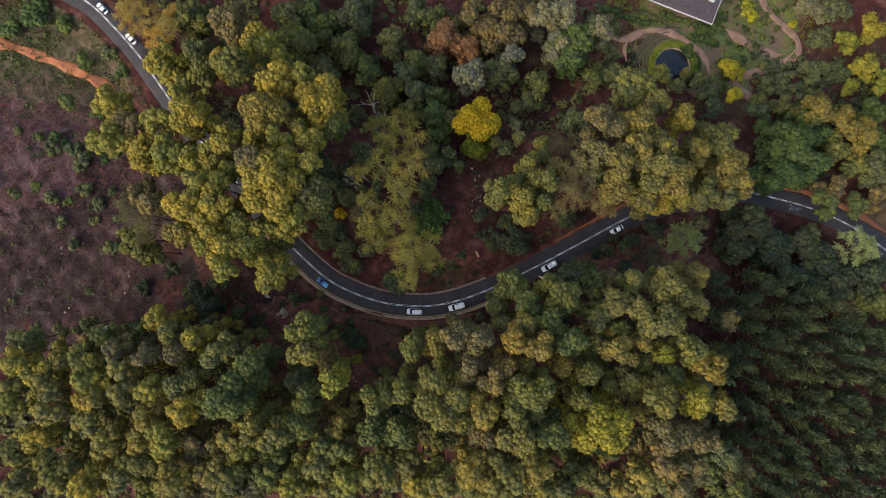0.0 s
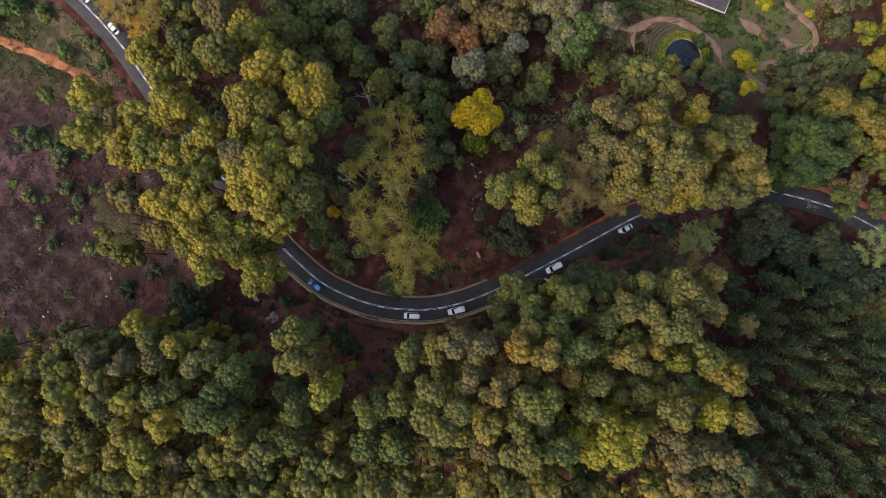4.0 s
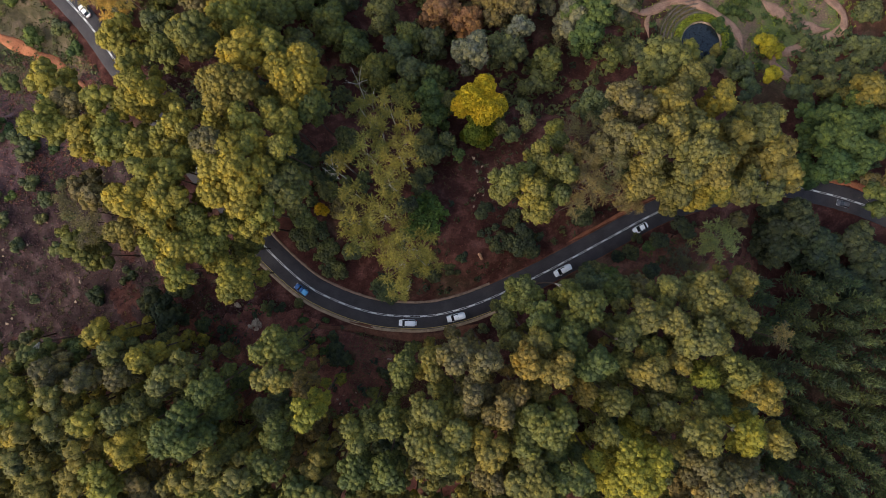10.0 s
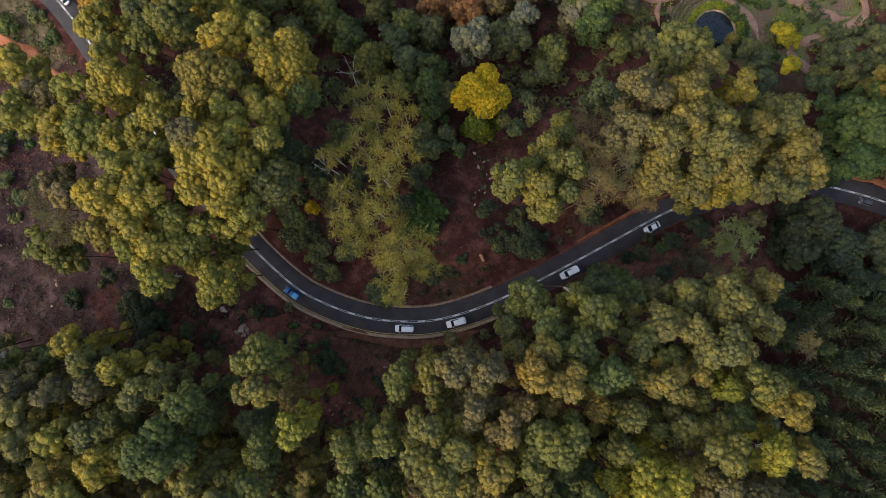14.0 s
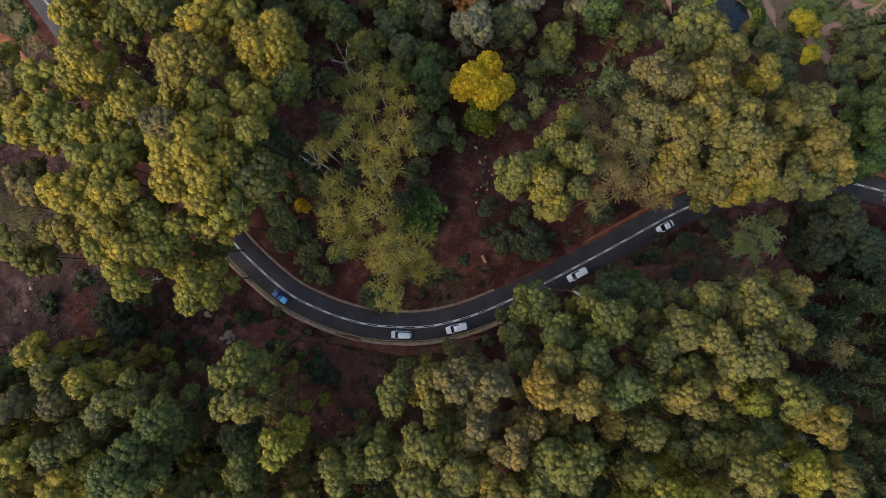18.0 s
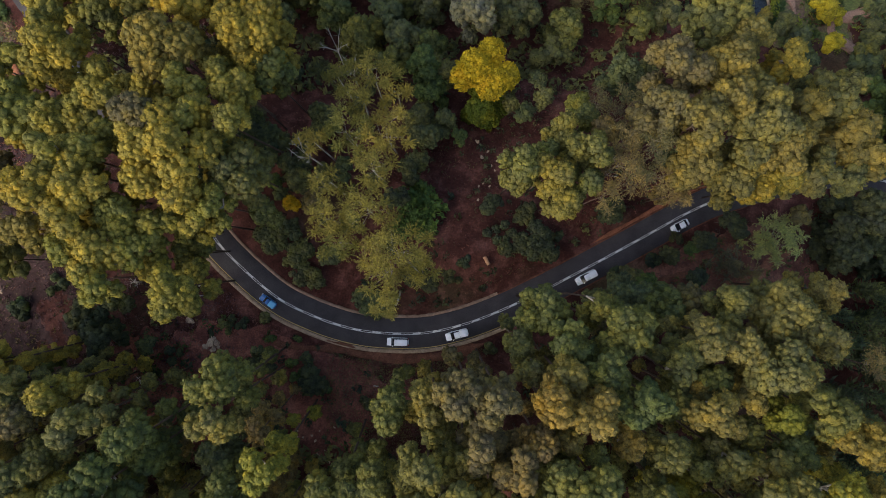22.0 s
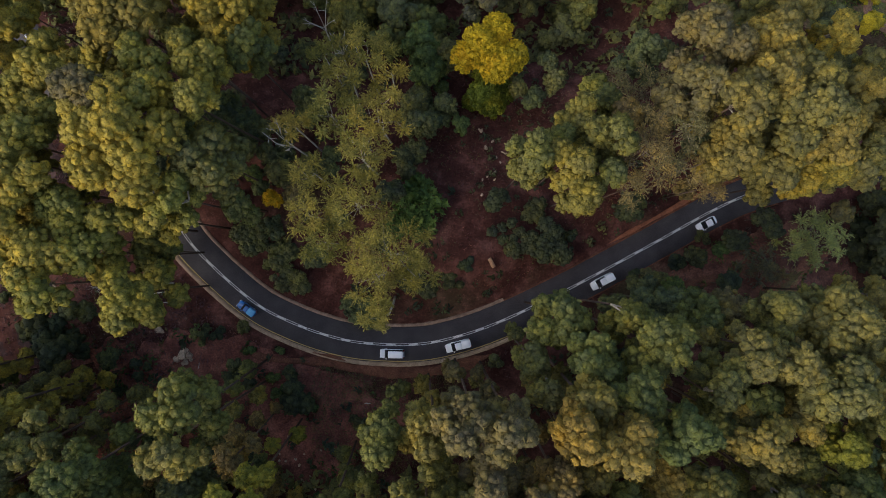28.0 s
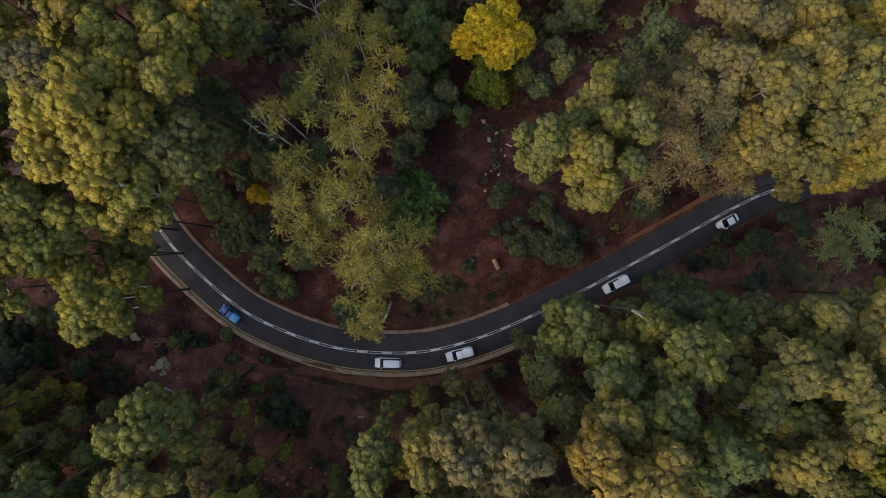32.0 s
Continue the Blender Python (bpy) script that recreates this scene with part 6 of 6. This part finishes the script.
dirt_strip("earth_path", [(112, 92), (115.5, 84.5), (121.5, 79.0), (125.6, 74.6), (126.0, 70.2), (122.5, 67.0), (116, 64.6), (110.9, 62.8), (105.2, 61.0), (103.6, 58.5), (106.5, 55.6), (109.5, 53.0), (115.4, 48.8)], 1.4, PATHDIRT,
           "pinkish bare-earth path looping through the garden", "path", 0.6)
dirt_strip("earth_path", [(100.5, 78.5), (104.5, 75.2), (110, 71.6), (116, 69.2), (122.0, 69.4)], 1.9, PATHDIRT, "worn bare-earth patch in the garden", "path", 0.55)


def hedge_row(x0, y0, x1, y1, r, k, seed):
    """A clipped row of shrubs between two points."""
    g = np.random.default_rng(seed)
    n = int(math.hypot(x1 - x0, y1 - y0) / (1.05 * r))
    t = np.linspace(0, 1, n)
    x, y = x0 + (x1 - x0) * t + g.normal(0, 0.25, n), y0 + (y1 - y0) * t + g.normal(0, 0.25, n)
    v, f = crown_mesh(np.stack([x, y, land(x, y) + 0.4 * r, r * g.uniform(0.75, 1.2, n)], 1), g, k)
    tagged(part_np("hedge", v, f, k["leaf"], smooth=True), "planted row of green shrubs in the garden", "hedge")


hedge_row(55.2, 86.8, 72.6, 79.5, 1.0, MIDGREEN, 1)
hedge_row(61.7, 87.0, 80.5, 79.9, 0.9, DARKGREEN, 2)
hedge_row(77.5, 83.8, 94.7, 77.5, 1.1, MIDGREEN, 3)
hedge_row(51.8, 77.9, 57.7, 75.9, 1.2, DARKGREEN, 4)
hedge_row(88.0, 75.5, 97.0, 73.0, 1.3, MIDGREEN, 5)


def verge(x0, y0, x1, y1, off, half, label):
    a, b = s_near(x0, y0), s_near(x1, y1)
    rows = [road_at(v) for v in np.linspace(a, b, 9)]
    dirt_strip("red_verge", [(float(q[0] + n[0] * off), float(q[1] + n[1] * off)) for q, n in rows], half, VERGEDIRT, label, "verge")


verge(38, -1, 70, 14, 4.4, 0.5, "bare orange earth strip along the road edge")
verge(100, 20, 150, 2, 4.9, 1.2, "bare orange earth bank along the road")
dirt_strip("footpath", [(-25, -19.5), (-15, -23), (0, -23.4), (12, -20)], 1.3, REDDIRT, "trodden red-earth strip below the kerb", "path")
dirt_strip("footpath", [(-40, -19), (-32, -21), (-22, -21.5), (-13, -23)], 0.8, REDDIRT, "trodden red-earth strip below the kerb", "path")
dirt_strip("earth_bank", [(68.0, -9.0), (72.0, -6.6), (75.8, -4.3), (80.0, -1.5), (85.0, 0.5)], 2.3, BANKDIRT, "bare pinkish red-earth cutting among scrub", "bank")
dirt_strip("earth_bank", [(48.0, -8.5), (53.5, -6.0), (59.0, -5.0), (64.0, -8.0), (69.0, -9.5)], 1.5, REDDIRT, "bare red earth among scrub", "bank")
dirt_strip("earth_bank", [(60.9, -9.4), (66.3, -7.2), (64.3, 1.3)], 1.6, REDDIRT, "bare red earth among scrub", "bank")
dirt_strip("earth_path", [(-12, 90), (0, 83), (10, 80)], 0.9, REDDIRT, "reddish footpath on the valley floor", "path")


# ---- farm building at the garden's edge ----
def building():
    ang = math.degrees(math.atan2(-7.5, 19.2))
    z = land1(84, 86)
    ob = empty("building", 94.7, 79.9, z, ang)
    tagged(ob, "low building with a dark sheet roof and pale parapet", "building")
    W, D, H = 34.0, 13.0, 2.7

    def wall(x0, y0, x1, y1, name="wall"):
        bm = bmesh.new()
        box(bm, (x0 + x1) / 2, (y0 + y1) / 2, H / 2 - 0.4, abs(x1 - x0), abs(y1 - y0), H + 0.8)
        return part(name, bm, PLASTER, ob)

    wall(-W, 0, 0, 0.3)
    wall(-W, D - 0.3, 0, D)
    wall(-W, 0.3, -W + 0.3, D - 0.3)
    wall(-0.3, 0.3, 0, D - 0.3)
    n = 17
    for i in range(n):
        bm = bmesh.new()
        box(bm, -W + (i + 0.5) * W / n, D / 2 - 0.7, H + 0.1, W / n - 0.05, D + 0.4, 0.12, 0.03)
        part("roof_sheet", bm, ROOF, ob)
    for x0, x1, y0, y1 in ((-W, 0.1, -1.35, -0.95), (-0.1, 0.1, -0.95, D), (-W, -0.1, D - 0.4, D)):
        bm = bmesh.new()
        box(bm, (x0 + x1) / 2, (y0 + y1) / 2, H + 0.18, x1 - x0, y1 - y0, 0.3, 0.04)
        part("parapet", bm, ROOF_LIGHT, ob, "pale concrete parapet")
    for x in (-3.2, -6.0):
        bm = bmesh.new()
        box(bm, x, 6.6, H + 0.45, 2.0, 1.3, 0.5, 0.1)
        part("skylight", bm, ROOF_LIGHT, ob, "white roof light")
    bm = bmesh.new()
    box(bm, -7.0, 9.2, H + 0.3, 13.0, 5.4, 0.4, 0.05)
    part("upper_roof", bm, GREY, ob, "dark slate-grey upper roof")
    for i in range(6):
        bm = bmesh.new()
        box(bm, -4 - i * 5, -0.03, 1.5, 1.4, 0.1, 1.2)
        part("window", bm, GLASS, ob, "dark window pane")


building()


# ---- undergrowth ----
def undergrowth(name, label, n, x0, x1, y0, y1, size, mat, seed, hgt, dens=None, per=7, aspect=0.4):
    """Low tufts strewn over a stretch of ground, kept off the road."""
    g = np.random.default_rng(seed)
    x, y = g.uniform(x0, x1, n), g.uniform(y0, y1, n)
    if dens is not None:
        k = dens(x, y) > g.uniform(0, 1, n)
        x, y = x[k], y[k]
    d = np.min(np.hypot(x[:, None] - ROAD[None, ::3, 0], y[:, None] - ROAD[None, ::3, 1]), 1)
    k = (d > 6.0) & (np.hypot(x - PX, y - PY) > 14)
    x, y = x[k], y[k]
    z = land(x, y)
    s = size * g.uniform(0.5, 1.5, len(x))
    off = unit(g.normal(size=(len(x) * per, 3)) + (0, 0, 0.3)) * np.repeat(s, per)[:, None]
    off[:, 2] = np.abs(off[:, 2]) * hgt + 0.03
    c = np.repeat(np.stack([x, y, z], 1), per, 0) + off
    v, f = leaves(c, off + (0, 0, 0.4), np.repeat(s, per) * 0.55, aspect, g, 0.7)
    return tagged(part_np(name, v, f, mat), label, name.replace("_", " "), kind="stuff")


def patchy(a, b, seed):
    def fn(x, y):
        w = np.sin(x * 0.11 + seed) * np.cos(y * 0.13 + 2 * seed) + 0.6 * np.sin(x * 0.31 - y * 0.27 + seed)
        return np.clip(a + b * w, 0, 1)
    return fn


undergrowth("scrub", "dull green low scrub on the slope", 3600, -165, -55, -40, 62, 0.5, L_GRASS, 31, 0.6, patchy(0.35, 0.5, 1.0))
undergrowth("scrub", "dark green low bushes on the slope", 420, -165, -50, -40, 62, 0.8, L_DARK, 32, 0.8, patchy(0.2, 0.5, 4.0), 14, 0.5)
undergrowth("dry_scrub", "greyish brown dry stalks on the slope", 13000, -165, -45, -40, 62, 0.55, L_STALK, 33, 0.7, patchy(0.65, 0.4, 2.2), 5, 0.3)
undergrowth("scrub", "olive and grey tufts beside the track", 2600, -176, -98, 44, 100, 0.6, L_GRASS, 53, 0.6, patchy(0.5, 0.4, 2.2), 7, 0.35)
undergrowth("scrub", "dark heathery tufts on the open slope", 2600, -166, -58, -40, 58, 0.5, L_DEEP, 54, 0.6, patchy(0.45, 0.5, 5.5), 8, 0.4)
undergrowth("dry_scrub", "reddish dry grass on the upper slope", 8000, -168, -100, 14, 62, 0.45, L_REDGRASS, 51, 0.6, patchy(0.7, 0.4, 1.2), 5, 0.3)
undergrowth("low_bushes", "dark green thicket under the southern gums", 1900, -160, 92, -105, -42, 1.7, L_DARK, 52, 1.2, patchy(0.75, 0.3, 1.4), 16, 0.5)
undergrowth("dry_scrub", "dry brown stalks and litter on the forest floor", 6000, -50, 75, -50, 75, 0.4, L_DRY, 34, 0.5, patchy(0.5, 0.4, 3.1), 5, 0.25)
undergrowth("low_bushes", "dark green bushes on the forest floor", 1700, -60, 100, -60, 80, 0.9, L_DEEP, 35, 0.9, patchy(0.22, 0.45, 5.2), 14, 0.5)
undergrowth("grass", "dull green grass in the clearing", 6500, -25, 12, -45, -21, 0.36, L_GRASS, 36, 0.4, patchy(0.5, 0.4, 0.3), 6, 0.2)
undergrowth("garden_plants", "bright green garden plants and rough grass", 7000, 58, 132, 52, 100, 0.5, L_HEDGE, 37, 0.5, patchy(0.22, 0.4, 7.0), 6, 0.4)
undergrowth("garden_shrubs", "mid-green garden shrubs", 1100, 55, 132, 48, 100, 0.9, L_MID, 38, 0.8, patchy(0.3, 0.45, 6.0), 18, 0.5)
undergrowth("low_bushes", "dark green thicket on the valley floor", 1500, -100, 62, 40, 100, 1.4, L_DARK, 39, 0.9, patchy(0.5, 0.45, 8.0), 20, 0.5)
undergrowth("low_bushes", "dark green thicket beside the garden", 600, 110, 165, 25, 70, 1.4, L_DARK, 40, 0.9, patchy(0.5, 0.45, 8.0), 20, 0.5)
undergrowth("roadside_bushes", "green scrub beside the road and track", 2600, -165, -95, 60, 100, 0.6, L_MID, 41, 0.8, patchy(0.35, 0.45, 3.0), 12, 0.45)
undergrowth("low_bushes", "dark green bushes scattered over the clearing", 700, -8, 55, -10, 48, 0.6, L_DEEP, 42, 0.8, patchy(0.3, 0.5, 2.7), 12, 0.5)
undergrowth("dry_scrub", "dark brown fallen twigs in the clearing", 2500, -12, 58, -12, 50, 0.7, L_TWIG, 43, 0.25, patchy(0.55, 0.4, 1.7), 4, 0.06)
undergrowth("low_bushes", "dark green bushes beside the southern road edge", 120, 25, 85, -22, 8, 0.8, L_DARK, 44, 0.8, patchy(0.45, 0.45, 0.7), 14, 0.5)
undergrowth("low_bushes", "dull green bushes on the red forest floor", 600, -78, -12, -50, -14, 0.7, L_MID, 45, 0.7, patchy(0.2, 0.45, 1.9), 12, 0.5)
undergrowth("litter", "pale fallen twigs and bark strips on the clearing floor", 2600, -10, 40, -8, 45, 0.5, L_STALK, 61, 0.12, patchy(0.5, 0.5, 2.1), 3, 0.07)
undergrowth("litter", "pale stones and bark strewn on red earth", 1500, -75, -8, -48, -14, 0.35, L_STALK, 62, 0.15, patchy(0.5, 0.5, 1.1), 3, 0.2)
undergrowth("grass", "thin green grass along the foot of the kerb", 900, -32, 4, -30, -17, 0.35, L_GRASS, 63, 0.4, patchy(0.5, 0.5, 0.9), 6, 0.2)
undergrowth("dry_scrub", "dry brown stalks and twigs on the red bank", 1500, 40, 92, -20, 12, 0.5, L_DRY, 71, 0.6, patchy(0.6, 0.4, 1.3), 6, 0.18)
undergrowth("litter", "pale fallen twigs on the red bank", 500, 42, 88, -16, 10, 0.5, L_STALK, 72, 0.15, patchy(0.5, 0.5, 0.8), 3, 0.06)
undergrowth("low_bushes", "dull green scrub on the red bank", 150, 40, 90, -18, 10, 0.7, L_MID, 73, 0.8, patchy(0.25, 0.5, 2.2), 14, 0.3)
undergrowth("scrub", "olive green scrub between the track and the road", 1500, -170, -100, 58, 104, 0.85, L_DARK, 74, 0.8, patchy(0.5, 0.5, 2.9), 10, 0.35)
undergrowth("scrub", "yellowish grass tufts between the track and the road", 1600, -170, -100, 56, 104, 0.6, L_GRASS, 75, 0.7, patchy(0.5, 0.4, 0.4), 8, 0.3)
undergrowth("scrub", "small grey-green shrubs on the open heath", 900, -166, -60, -34, 60, 0.62, L_DARK, 76, 0.8, patchy(0.25, 0.55, 3.7), 14, 0.3)
undergrowth("dry_scrub", "pale dead stalks on the open heath", 3500, -166, -60, -38, 60, 0.4, L_STALK, 77, 0.7, patchy(0.5, 0.5, 0.9), 4, 0.12)
undergrowth("scrub", "dull olive grass tufts in the clearing", 1500, -4, 45, -8, 46, 0.38, L_GRASS, 81, 0.5, patchy(0.4, 0.5, 1.4), 6, 0.2)
undergrowth("dry_scrub", "rusty dry grass on the red forest floor", 2200, -80, 4, -52, -14, 0.4, L_REDGRASS, 82, 0.5, patchy(0.5, 0.5, 2.4), 5, 0.2)
undergrowth("dry_scrub", "reddish dry litter on the clearing floor", 2200, -12, 48, -10, 48, 0.35, L_REDGRASS, 83, 0.3, patchy(0.5, 0.5, 0.6), 4, 0.2)
